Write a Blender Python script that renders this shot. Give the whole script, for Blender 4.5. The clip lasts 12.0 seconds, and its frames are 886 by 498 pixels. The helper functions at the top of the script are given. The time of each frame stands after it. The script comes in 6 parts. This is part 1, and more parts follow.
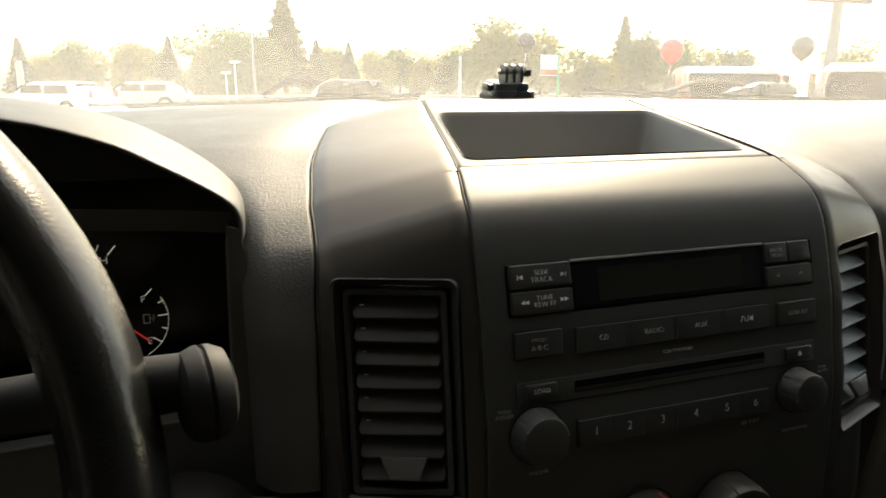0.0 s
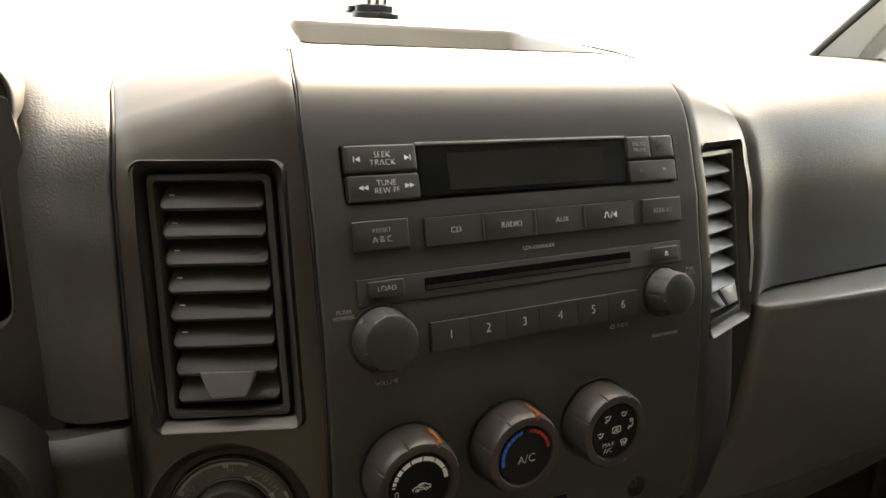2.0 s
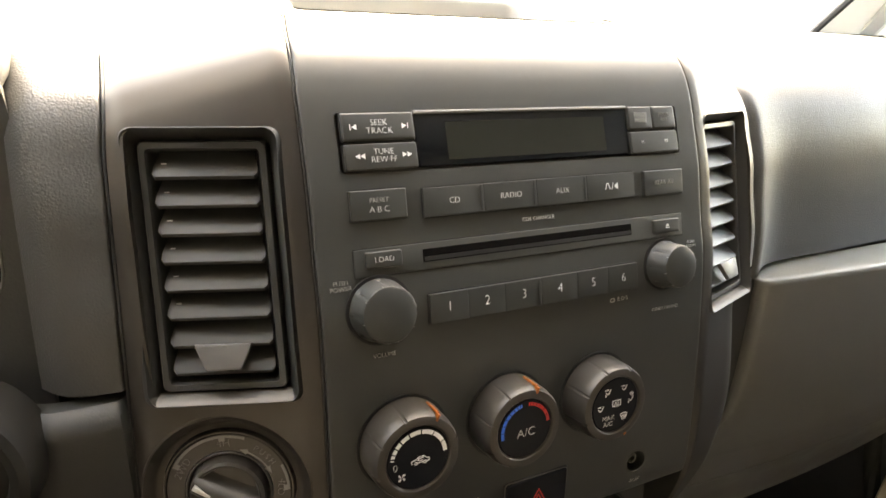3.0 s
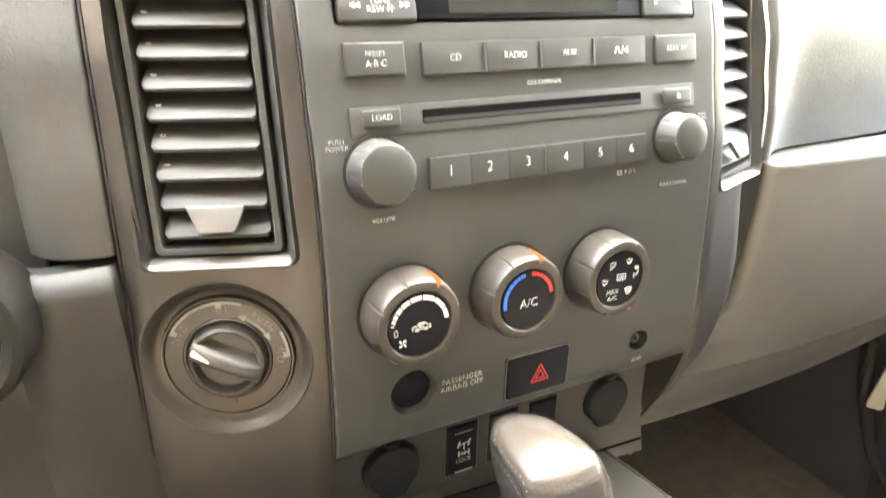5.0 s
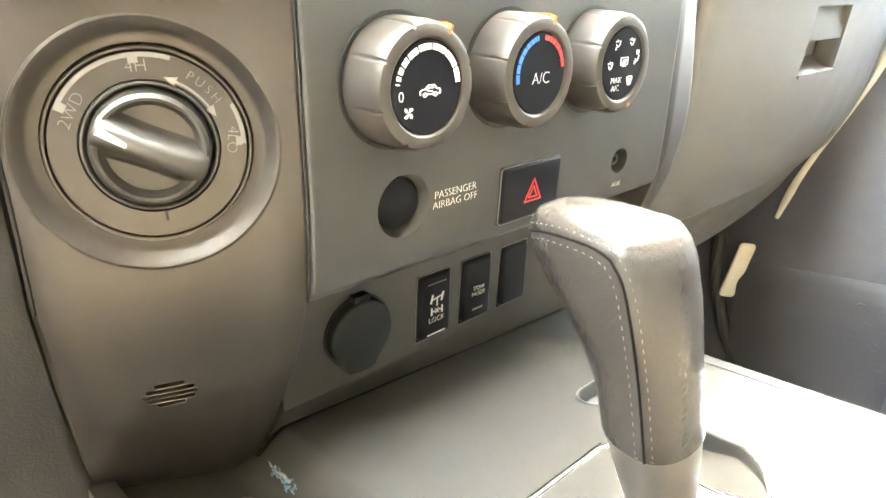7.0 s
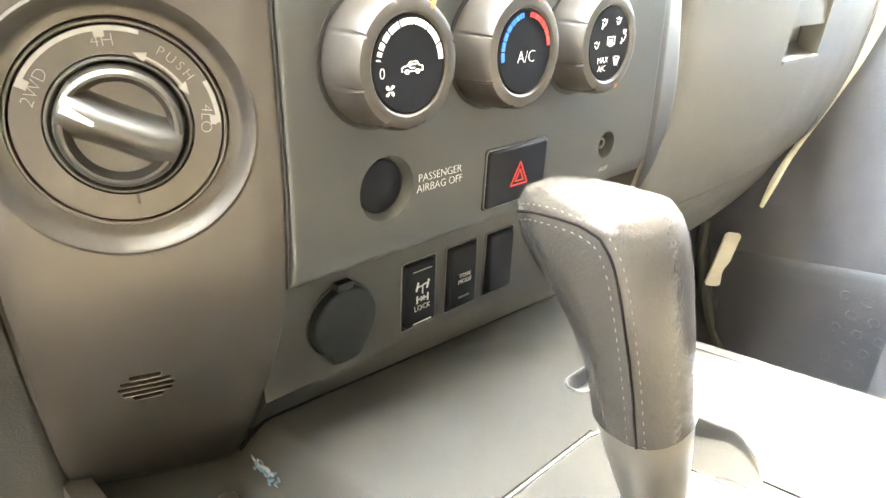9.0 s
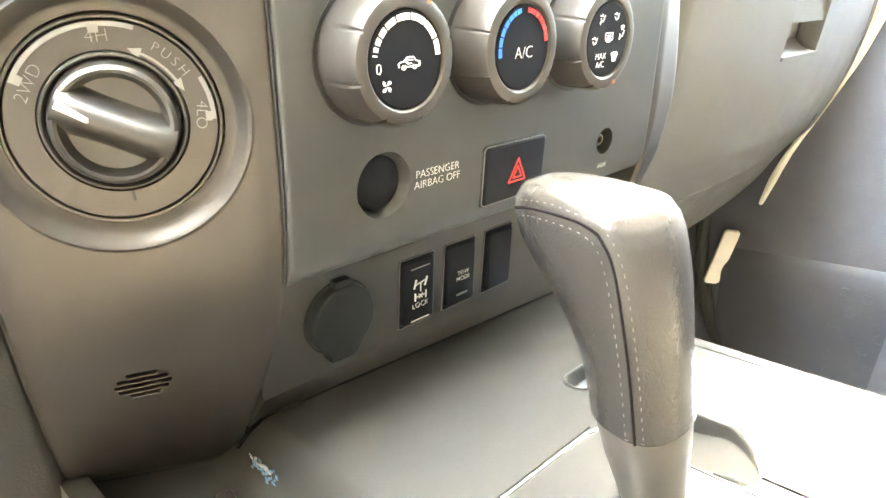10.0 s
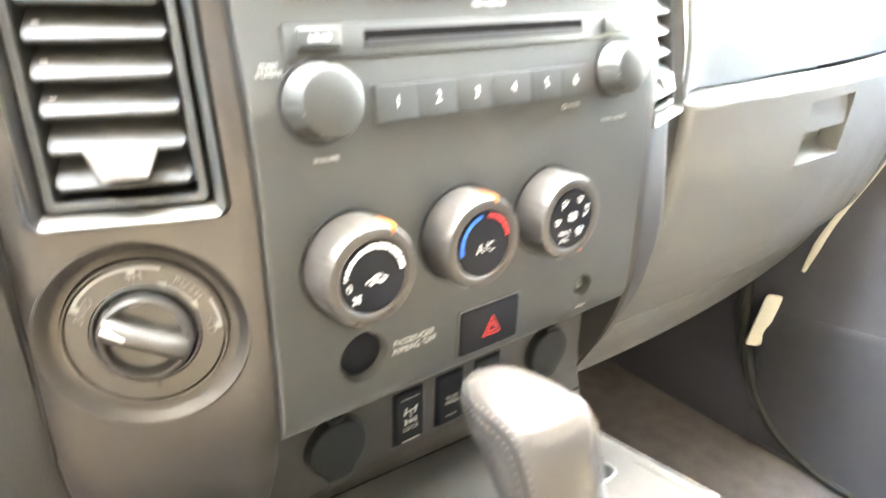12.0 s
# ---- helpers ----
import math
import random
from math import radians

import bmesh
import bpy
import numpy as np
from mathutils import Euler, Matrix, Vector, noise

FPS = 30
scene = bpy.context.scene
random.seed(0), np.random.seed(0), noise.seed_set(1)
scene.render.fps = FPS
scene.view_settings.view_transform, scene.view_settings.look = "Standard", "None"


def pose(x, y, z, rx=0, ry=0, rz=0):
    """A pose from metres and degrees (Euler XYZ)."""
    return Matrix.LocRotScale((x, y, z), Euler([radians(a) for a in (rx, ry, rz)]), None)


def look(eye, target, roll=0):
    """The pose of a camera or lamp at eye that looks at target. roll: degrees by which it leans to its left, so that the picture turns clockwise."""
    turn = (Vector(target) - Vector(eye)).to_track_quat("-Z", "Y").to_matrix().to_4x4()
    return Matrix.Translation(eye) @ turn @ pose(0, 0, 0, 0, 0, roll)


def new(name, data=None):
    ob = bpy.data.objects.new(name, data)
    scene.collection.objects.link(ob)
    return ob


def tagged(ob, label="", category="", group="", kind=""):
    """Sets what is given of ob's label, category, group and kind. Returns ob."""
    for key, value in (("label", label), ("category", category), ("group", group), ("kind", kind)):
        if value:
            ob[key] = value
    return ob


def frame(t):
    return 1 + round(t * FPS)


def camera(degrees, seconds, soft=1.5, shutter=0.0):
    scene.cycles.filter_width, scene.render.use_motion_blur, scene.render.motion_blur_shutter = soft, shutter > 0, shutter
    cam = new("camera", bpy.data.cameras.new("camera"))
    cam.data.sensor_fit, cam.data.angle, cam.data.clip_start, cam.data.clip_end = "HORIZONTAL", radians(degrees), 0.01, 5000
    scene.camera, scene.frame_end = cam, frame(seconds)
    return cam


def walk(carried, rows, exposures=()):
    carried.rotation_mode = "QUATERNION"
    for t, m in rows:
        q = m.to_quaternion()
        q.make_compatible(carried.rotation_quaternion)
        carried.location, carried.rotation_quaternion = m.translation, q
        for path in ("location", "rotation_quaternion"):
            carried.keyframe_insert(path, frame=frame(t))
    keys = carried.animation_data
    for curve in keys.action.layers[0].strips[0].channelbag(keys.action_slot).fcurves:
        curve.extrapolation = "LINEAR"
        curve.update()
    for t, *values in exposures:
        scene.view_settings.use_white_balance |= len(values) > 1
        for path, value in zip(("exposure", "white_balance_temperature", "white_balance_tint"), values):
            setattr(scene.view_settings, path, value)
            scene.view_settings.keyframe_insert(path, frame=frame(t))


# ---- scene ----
cam = camera(66.8, 12.0, shutter=0.5)
PATH = [
    (0, (-0.25, -0.311, 1.647), (0.386, 1.506, 1.103), 1.0),
    (0.5, (-0.243, -0.311, 1.638), (0.465, 1.492, 1.141), 1.0),
    (1, (-0.236, -0.299, 1.612), (0.573, 1.46, 1.113), 1.3),
    (1.5, (-0.212, -0.307, 1.59), (0.66, 1.42, 1.086), 1.4),
    (2, (-0.205, -0.303, 1.578), (0.674, 1.416, 1.055), 1.3),
    (2.5, (-0.204, -0.302, 1.576), (0.683, 1.407, 1.034), 1.3),
    (3, (-0.204, -0.299, 1.57), (0.68, 1.403, 1.002), 1.3),
    (5, (-0.203, -0.297, 1.537), (0.653, 1.338, 0.767), 1.1),
    (5.5, (-0.247, -0.267, 1.498), (0.694, 1.291, 0.669), 1.5),
    (6, (-0.235, -0.243, 1.454), (0.897, 1.183, 0.629), 2.6),
    (6.5, (-0.237, -0.231, 1.44), (1.0, 1.109, 0.62), 3.1),
    (7, (-0.242, -0.22, 1.427), (1.035, 1.083, 0.609), 3.1),
    (9, (-0.238, -0.217, 1.42), (1.065, 1.053, 0.591), 3.0),
    (9.5, (-0.238, -0.216, 1.419), (1.066, 1.052, 0.588), 2.9),
    (10, (-0.237, -0.217, 1.419), (1.066, 1.05, 0.586), 2.9),
    (10.5, (-0.23, -0.221, 1.418), (1.068, 1.049, 0.581), 2.6),
    (11, (-0.238, -0.224, 1.444), (1.003, 1.104, 0.609), 2.2),
    (11.5, (-0.24, -0.226, 1.454), (0.928, 1.165, 0.617), 1.9),
    (12, (-0.219, -0.257, 1.508), (0.934, 1.158, 0.69), 2.1),
]
EXPOSURES = [(0.0, 2.04, 8800, 6), (0.6, 2.0, 9000, 7), (0.9, 2.15, 9100, 8), (1.5, 2.9, 9600, 9), (2.0, 4.1, 9900, 10), (2.5, 4.85, 9900, 11), (3.2, 5.3, 9900, 11),
             (4.8, 7.2, 9400, 9), (5.5, 7.75, 9300, 8), (6.5, 8.05, 9200, 5), (9.5, 8.25, 8800, 4), (11.0, 8.25, 8700, 4), (12.0, 8.25, 8300, 7)]
walk(cam, [(t, look(eye, target, roll)) for t, eye, target, roll in PATH], EXPOSURES)

# ---- light ----
world = bpy.data.worlds.new("sky")
scene.world = world
world.use_nodes = True
wn = world.node_tree.nodes
sky = wn.new("ShaderNodeTexSky")
sky.sky_type, sky.sun_disc = "NISHITA", False
sky.sun_elevation, sky.sun_rotation = radians(42), radians(35)
sky.dust_density, sky.air_density, sky.ozone_density = 2.0, 1.0, 1.0
world.node_tree.links.new(sky.outputs[0], wn["Background"].inputs[0])
wn["Background"].inputs[1].default_value = 0.15
sun = new("sun", bpy.data.lights.new("sun", "SUN"))
sun.data.energy, sun.data.angle, sun.data.color = 1.6, radians(18), (1.0, 0.95, 0.88)
sun.matrix_world = look((4.26, 6.09, 6.69), (0, 0, 0))


# ---- materials ----
def material(name, color, rough=0.5, metal=0.0, bump=0.0, size=0.001, var=0.12, varsize=0.03, kind="noise", spec=0.5, coat=0.0):
    """A surface with variation at two scales and a fine relief; sizes in metres."""
    m = bpy.data.materials.new(name)
    m.use_nodes = True
    n, l = m.node_tree.nodes, m.node_tree.links
    b = n["Principled BSDF"]
    b.inputs["Metallic"].default_value = metal
    b.inputs["Specular IOR Level"].default_value = spec
    b.inputs["Coat Weight"].default_value = coat
    geo = n.new("ShaderNodeNewGeometry")
    big = n.new("ShaderNodeTexNoise")
    big.inputs["Scale"].default_value, big.inputs["Detail"].default_value = 1 / varsize, 5
    fine = n.new("ShaderNodeTexNoise")
    fine.inputs["Scale"].default_value, fine.inputs["Detail"].default_value = 1 / max(size, 1e-5), 3
    l.new(geo.outputs["Position"], big.inputs["Vector"])
    l.new(geo.outputs["Position"], fine.inputs["Vector"])
    mix = n.new("ShaderNodeMath")
    mix.operation = "MULTIPLY_ADD"
    mix.inputs[1].default_value = 0.35
    l.new(fine.outputs[0], mix.inputs[0])
    half = n.new("ShaderNodeMath")
    half.operation = "MULTIPLY"
    half.inputs[1].default_value = 0.65
    l.new(big.outputs[0], half.inputs[0])
    l.new(half.outputs[0], mix.inputs[2])
    ramp = n.new("ShaderNodeMapRange")
    ramp.inputs["From Min"].default_value, ramp.inputs["From Max"].default_value = 0.3, 0.7
    ramp.inputs["To Min"].default_value, ramp.inputs["To Max"].default_value = 1 - var, 1 + var
    l.new(mix.outputs[0], ramp.inputs["Value"])
    sc = n.new("ShaderNodeVectorMath")
    sc.operation = "SCALE"
    sc.inputs[0].default_value = color
    l.new(ramp.outputs[0], sc.inputs["Scale"])
    l.new(sc.outputs[0], b.inputs["Base Color"])
    rr = n.new("ShaderNodeMapRange")
    rr.inputs["From Min"].default_value, rr.inputs["From Max"].default_value = 0.3, 0.7
    rr.inputs["To Min"].default_value, rr.inputs["To Max"].default_value = max(0.02, rough - 0.03), min(1, rough + 0.05)
    l.new(big.outputs[0], rr.inputs["Value"])
    l.new(rr.outputs[0], b.inputs["Roughness"])
    if bump:
        bn = n.new("ShaderNodeBump")
        bn.inputs["Strength"].default_value, bn.inputs["Distance"].default_value = bump, size * 0.4
        if kind == "pebble":
            v = n.new("ShaderNodeTexVoronoi")
            v.feature = "SMOOTH_F1"
            v.inputs["Scale"].default_value = 1 / size
            warp = n.new("ShaderNodeVectorMath")
            warp.operation = "MULTIPLY_ADD"
            warp.inputs[1].default_value = (size * 0.45,) * 3
            l.new(fine.outputs["Color"], warp.inputs[0])
            l.new(geo.outputs["Position"], warp.inputs[2])
            l.new(warp.outputs[0], v.inputs["Vector"])
            l.new(v.outputs["Distance"], bn.inputs["Height"])
            bn.invert = True
        else:
            l.new(fine.outputs[0], bn.inputs["Height"])
        l.new(bn.outputs[0], b.inputs["Normal"])
    return m


M = {
    "pad": material("black_pebbled_vinyl", (0.064, 0.063, 0.059), 0.49, bump=0.55, size=0.0010, kind="pebble", var=0.08),
    "fascia": material("charcoal_satin_plastic", (0.040, 0.041, 0.037), 0.46, bump=0.25, size=0.00035, var=0.05, varsize=0.08),
    "bezel": material("warm_grey_metallic_paint", (0.075, 0.068, 0.060), 0.40, metal=0.75, bump=0.12, size=0.0003, var=0.06, varsize=0.05),
    "button": material("charcoal_button_plastic", (0.032, 0.033, 0.030), 0.42, bump=0.2, size=0.0003, var=0.05),
    "black": material("matte_black_plastic", (0.012, 0.012, 0.012), 0.6, var=0.2),
    "gloss": material("gloss_black_lens", (0.006, 0.007, 0.008), 0.16, var=0.1, spec=0.3),
    "vent": material("vent_grey_plastic", (0.036, 0.036, 0.0335), 0.45, bump=0.2, size=0.0004, var=0.06),
    "tab": material("silver_tab_plastic", (0.125, 0.12, 0.114), 0.38, metal=0.3, var=0.1, size=0.0006, bump=0.1),
    "knob": material("grey_brown_rubberised_paint", (0.056, 0.049, 0.042), 0.40, metal=0.3, var=0.08, varsize=0.01),
    "knobface": material("dark_blue_grey_knob_face", (0.009, 0.010, 0.013), 0.36, var=0.06, spec=0.12),
    "silver": material("satin_silver_grip", (0.060, 0.056, 0.050), 0.38, metal=0.5, var=0.04, varsize=0.02),
    "white": material("white_print", (0.85, 0.85, 0.83), 0.5, var=0.03),
    "grey_print": material("grey_print", (0.19, 0.182, 0.167), 0.5, var=0.03),
    "pale_print": material("pale_grey_print", (0.55, 0.54, 0.51), 0.5, var=0.03),
    "dim_print": material("dim_print", (0.16, 0.16, 0.15), 0.5, var=0.03),
    "blue": material("blue_print", (0.01, 0.16, 0.75), 0.5, var=0.03),
    "red": material("red_print", (0.65, 0.03, 0.03), 0.5, var=0.03),
    "orange": material("worn_orange_pointer", (0.40, 0.105, 0.018), 0.5, var=0.35, varsize=0.003),
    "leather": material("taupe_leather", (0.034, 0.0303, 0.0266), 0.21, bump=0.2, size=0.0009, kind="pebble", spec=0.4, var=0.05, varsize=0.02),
    "thread": material("taupe_stitching", (0.060, 0.054, 0.047), 0.7, var=0.1),
    "console": material("console_satin_plastic", (0.047, 0.045, 0.040), 0.34, bump=0.25, size=0.0004, var=0.07, varsize=0.06),
    "glove": material("charcoal_grained_plastic", (0.136, 0.135, 0.122), 0.38, bump=0.25, size=0.0010, kind="pebble", var=0.08),
    "chrome": material("chrome", (0.75, 0.75, 0.75), 0.12, metal=1.0, var=0.02),
    "wheel": material("black_steering_leather", (0.006, 0.0065, 0.0065), 0.24, bump=0.18, size=0.0012, kind="pebble", var=0.1),
    "liner": material("grey_fabric_lining", (0.47, 0.46, 0.445), 0.9, bump=0.4, size=0.002, var=0.08),
    "dark_lining": material("dark_rear_lining", (0.05, 0.048, 0.045), 0.9, var=0.1),
    "carpet": material("brownish_grey_carpet", (0.165, 0.15, 0.14), 0.95, bump=0.9, size=0.002, var=0.25),
    "door": material("dark_door_plastic", (0.092, 0.095, 0.106), 0.55, bump=0.5, size=0.0015, var=0.1),
    "door_low": material("dark_moulded_door_plastic", (0.050, 0.052, 0.058), 0.6, bump=0.5, size=0.0012, kind="pebble", var=0.12),
    "cream": material("pale_cream_plastic", (0.85, 0.80, 0.64), 0.5, var=0.05),
    "asphalt": material("asphalt", (0.05, 0.05, 0.05), 0.9, bump=0.6, size=0.02, var=0.25, varsize=2.0),
    "grass": material("dry_grass", (0.12, 0.13, 0.05), 0.9, var=0.3, varsize=1.5, size=0.1),
    "leaf": material("foliage", (0.06, 0.105, 0.03), 0.7, var=0.4, varsize=0.9, size=0.2),
    "leafy": material("yellow_green_foliage", (0.13, 0.15, 0.03), 0.7, var=0.4, varsize=0.9, size=0.2),
    "leafd": material("dark_conifer", (0.04, 0.07, 0.03), 0.8, var=0.4, varsize=0.9, size=0.2),
    "bark": material("bark", (0.10, 0.08, 0.06), 0.9, bump=0.8, size=0.05, var=0.3),
    "pole": material("weathered_steel_pole", (0.22, 0.21, 0.2), 0.6, var=0.2, varsize=0.3),
    "redpaint": material("red_car_paint", (0.34, 0.03, 0.03), 0.4, coat=0.05, var=0.05),
    "darkpaint": material("dark_blue_car_paint", (0.025, 0.03, 0.045), 0.4, coat=0.05, var=0.05),
    "whitepaint": material("white_car_paint", (0.75, 0.75, 0.74), 0.3, coat=0.4, var=0.04),
    "hood": material("silver_car_paint", (0.45, 0.45, 0.44), 0.35, metal=0.4, coat=0.5, var=0.04),
    "carglass": material("car_glass", (0.012, 0.013, 0.015), 0.2, var=0.05, spec=0.04),
    "balloon": material("red_balloon_rubber", (0.6, 0.03, 0.04), 0.25, var=0.05),
    "balloond": material("dark_balloon_rubber", (0.04, 0.045, 0.05), 0.2, var=0.05),
    "concrete": material("pale_concrete", (0.5, 0.48, 0.45), 0.8, var=0.12, varsize=0.5, size=0.02, bump=0.3),
    "sign_green": material("green_sign", (0.05, 0.3, 0.12), 0.5, var=0.05),
    # for the vent surrounds, and for painted gap shade beside the glove box
    "ventdark": material("dark_surround_and_gap_shade", (0.030, 0.030, 0.028), 0.5, bump=0.2, size=0.0005, var=0.1),
    "console_top": material("semi_gloss_console_plastic", (0.036, 0.0345, 0.031), 0.17, bump=0.10, size=0.0004, var=0.07, varsize=0.06, spec=0.4),
    "scuff": material("blue_white_scuff", (0.05, 0.13, 0.19), 0.7, var=0.4, varsize=0.003),
    "worn": material("pale_worn_plastic", (0.20, 0.21, 0.21), 0.8, var=0.3, varsize=0.003),
}


def let_light_through(m, share):
    """Leaves: part of the light that falls on one side leaves by the other."""
    n, l = m.node_tree.nodes, m.node_tree.links
    b = n["Principled BSDF"]
    tr, mx = n.new("ShaderNodeBsdfTranslucent"), n.new("ShaderNodeMixShader")
    mx.inputs[0].default_value = share
    l.new(b.inputs["Base Color"].links[0].from_socket, tr.inputs["Color"])
    l.new(b.outputs[0], mx.inputs[1])
    l.new(tr.outputs[0], mx.inputs[2])
    l.new(mx.outputs[0], n["Material Output"].inputs["Surface"])


def crease(m, size, deep):
    """Long shallow folds on top of a material's own grain."""
    n, l = m.node_tree.nodes, m.node_tree.links
    b = n["Principled BSDF"]
    geo, mp, tx, bn = n.new("ShaderNodeNewGeometry"), n.new("ShaderNodeMapping"), n.new("ShaderNodeTexNoise"), n.new("ShaderNodeBump")
    mp.inputs["Scale"].default_value = (0.8, 2.6, 1.3)
    mp.inputs["Rotation"].default_value = (radians(35), radians(20), 0)
    tx.inputs["Scale"].default_value, tx.inputs["Detail"].default_value, tx.inputs["Distortion"].default_value = 1 / size, 2.5, 1.2
    bn.inputs["Strength"].default_value, bn.inputs["Distance"].default_value = deep, size * 0.25
    l.new(geo.outputs["Position"], mp.inputs["Vector"])
    l.new(mp.outputs[0], tx.inputs["Vector"])
    l.new(tx.outputs[0], bn.inputs["Height"])
    old = b.inputs["Normal"].links[0].from_socket
    l.new(old, bn.inputs["Normal"])
    l.new(bn.outputs[0], b.inputs["Normal"])


crease(M["leather"], 0.0045, 0.2)
crease(M["leather"], 0.0016, 0.12)
for leafage in ("leaf", "leafy", "leafd"):
    let_light_through(M[leafage], 0.5)
M["seamdark"] = material("dark_seam", (0.006, 0.005, 0.005), 0.9, spec=0.05)
# gauge print and needle get an added glow to read; no backlight known
M["glow_print"] = material("dial_print_added_glow", (0.75, 0.75, 0.73), 0.5, var=0.03)
M["glow_print"].node_tree.nodes["Principled BSDF"].inputs["Emission Color"].default_value = (0.9, 0.95, 1.0, 1)
M["glow_print"].node_tree.nodes["Principled BSDF"].inputs["Emission Strength"].default_value = 0.06
M["glow_needle"] = material("red_needle_added_glow", (0.65, 0.03, 0.03), 0.5, var=0.03)
M["glow_needle"].node_tree.nodes["Principled BSDF"].inputs["Emission Color"].default_value = (1.0, 0.06, 0.05, 1)
M["glow_needle"].node_tree.nodes["Principled BSDF"].inputs["Emission Strength"].default_value = 0.06


# ---- builders ----
def mesh(bm, name, mat, smooth=True, angle=35):
    me = bpy.data.meshes.new(name)
    bmesh.ops.recalc_face_normals(bm, faces=bm.faces[:])
    if all(len(e.link_faces) == 2 for e in bm.edges) and bm.calc_volume(signed=True) < 0:
        bmesh.ops.reverse_faces(bm, faces=bm.faces[:])
    bm.to_mesh(me)
    bm.free()
    for p in me.polygons:
        p.use_smooth = smooth
    if smooth:
        me.set_sharp_from_angle(angle=radians(angle))
    me.materials.append(M[mat] if isinstance(mat, str) else mat)
    return me


def part(name, bm, mat, parent=None, label="", m=None, angle=35):
    """Links a bmesh as one mesh object under a thing or under a part; m: its pose in the world."""
    ob = new(name, mesh(bm, name, mat, angle=angle))
    if parent:
        ob.parent = parent
        ob.matrix_parent_inverse = WORLD[parent.name].inverted()
    ob.matrix_basis = m or Matrix()
    WORLD[ob.name] = m or Matrix()
    if label:
        ob["label"] = label
    return ob


WORLD = {}


def thing(name, m, label, category, group="", kind=""):
    ob = new(name)
    ob.empty_display_size = 0.02
    ob.matrix_basis = m
    WORLD[ob.name] = m
    return tagged(ob, label, category, group, kind)


def solo(name, bm, mat, label, category, group="", kind="", m=None, angle=35):
    return tagged(part(name, bm, mat, None, "", m, angle), label, category, group, kind)


def cut(ob, *cutters, folded=False):
    """Takes the volumes of the cutters, bmeshes in the world, out of ob."""
    for bm in cutters:
        c = new("cutter", mesh(bm, "cutter", "black", smooth=False))
        mod = ob.modifiers.new("cut", "BOOLEAN")
        mod.operation, mod.solver, mod.object = "DIFFERENCE", "EXACT", c
        mod.use_self = folded
        bpy.context.view_layer.update()
        me = bpy.data.meshes.new_from_object(ob.evaluated_get(bpy.context.evaluated_depsgraph_get()))
        ob.modifiers.clear()
        ob.data = me
        bpy.data.objects.remove(c)
    for p in ob.data.polygons:
        p.use_smooth = True
    ob.data.set_sharp_from_angle(angle=radians(30))


def sheet(fn, us, vs, thick=None):
    """A grid of fn(u, v) points; thick: a vector that gives it a second skin and closed edges."""
    bm = bmesh.new()
    rows = [[bm.verts.new(fn(u, v)) for u in us] for v in vs]
    for a, b in zip(rows, rows[1:]):
        for i in range(len(us) - 1):
            bm.faces.new((a[i], a[i + 1], b[i + 1], b[i]))
    if thick is not None:
        t = Vector(thick)
        back = [[bm.verts.new(v.co + t) for v in r] for r in rows]
        for a, b in zip(back, back[1:]):
            for i in range(len(us) - 1):
                bm.faces.new((b[i], b[i + 1], a[i + 1], a[i]))
        n = len(us) - 1
        for i in range(n):
            bm.faces.new((back[0][i], back[0][i + 1], rows[0][i + 1], rows[0][i]))
            bm.faces.new((rows[-1][i], rows[-1][i + 1], back[-1][i + 1], back[-1][i]))
        for j in range(len(vs) - 1):
            bm.faces.new((rows[j][0], rows[j + 1][0], back[j + 1][0], back[j][0]))
            bm.faces.new((back[j][n], back[j + 1][n], rows[j + 1][n], rows[j][n]))
    return bm


def spread(pts, n):
    """n points along a smooth line through pts (any dimension), evenly in the parameter."""
    pts = [np.array(p, float) for p in pts]
    out = []
    for k in range(n):
        t = k / (n - 1) * (len(pts) - 1)
        i = min(int(t), len(pts) - 2)
        f = t - i
        p0, p1, p2, p3 = pts[max(i - 1, 0)], pts[i], pts[i + 1], pts[min(i + 2, len(pts) - 1)]
        out.append(0.5 * (2 * p1 + (p2 - p0) * f + (2 * p0 - 5 * p1 + 4 * p2 - p3) * f * f + (3 * p1 - p0 - 3 * p2 + p3) * f ** 3))
    return out


def rounded(w, h, r, n=5):
    """The outline of a rounded rectangle round the origin."""
    r = min(r, w / 2 - 1e-6, h / 2 - 1e-6)
    pts = []
    for cx, cy, a0 in ((w / 2 - r, h / 2 - r, 0), (-w / 2 + r, h / 2 - r, 90), (-w / 2 + r, -h / 2 + r, 180), (w / 2 - r, -h / 2 + r, 270)):
        for k in range(n + 1):
            a = radians(a0 + 90 * k / n)
            pts.append((cx + r * math.cos(a), cy + r * math.sin(a)))
    return pts


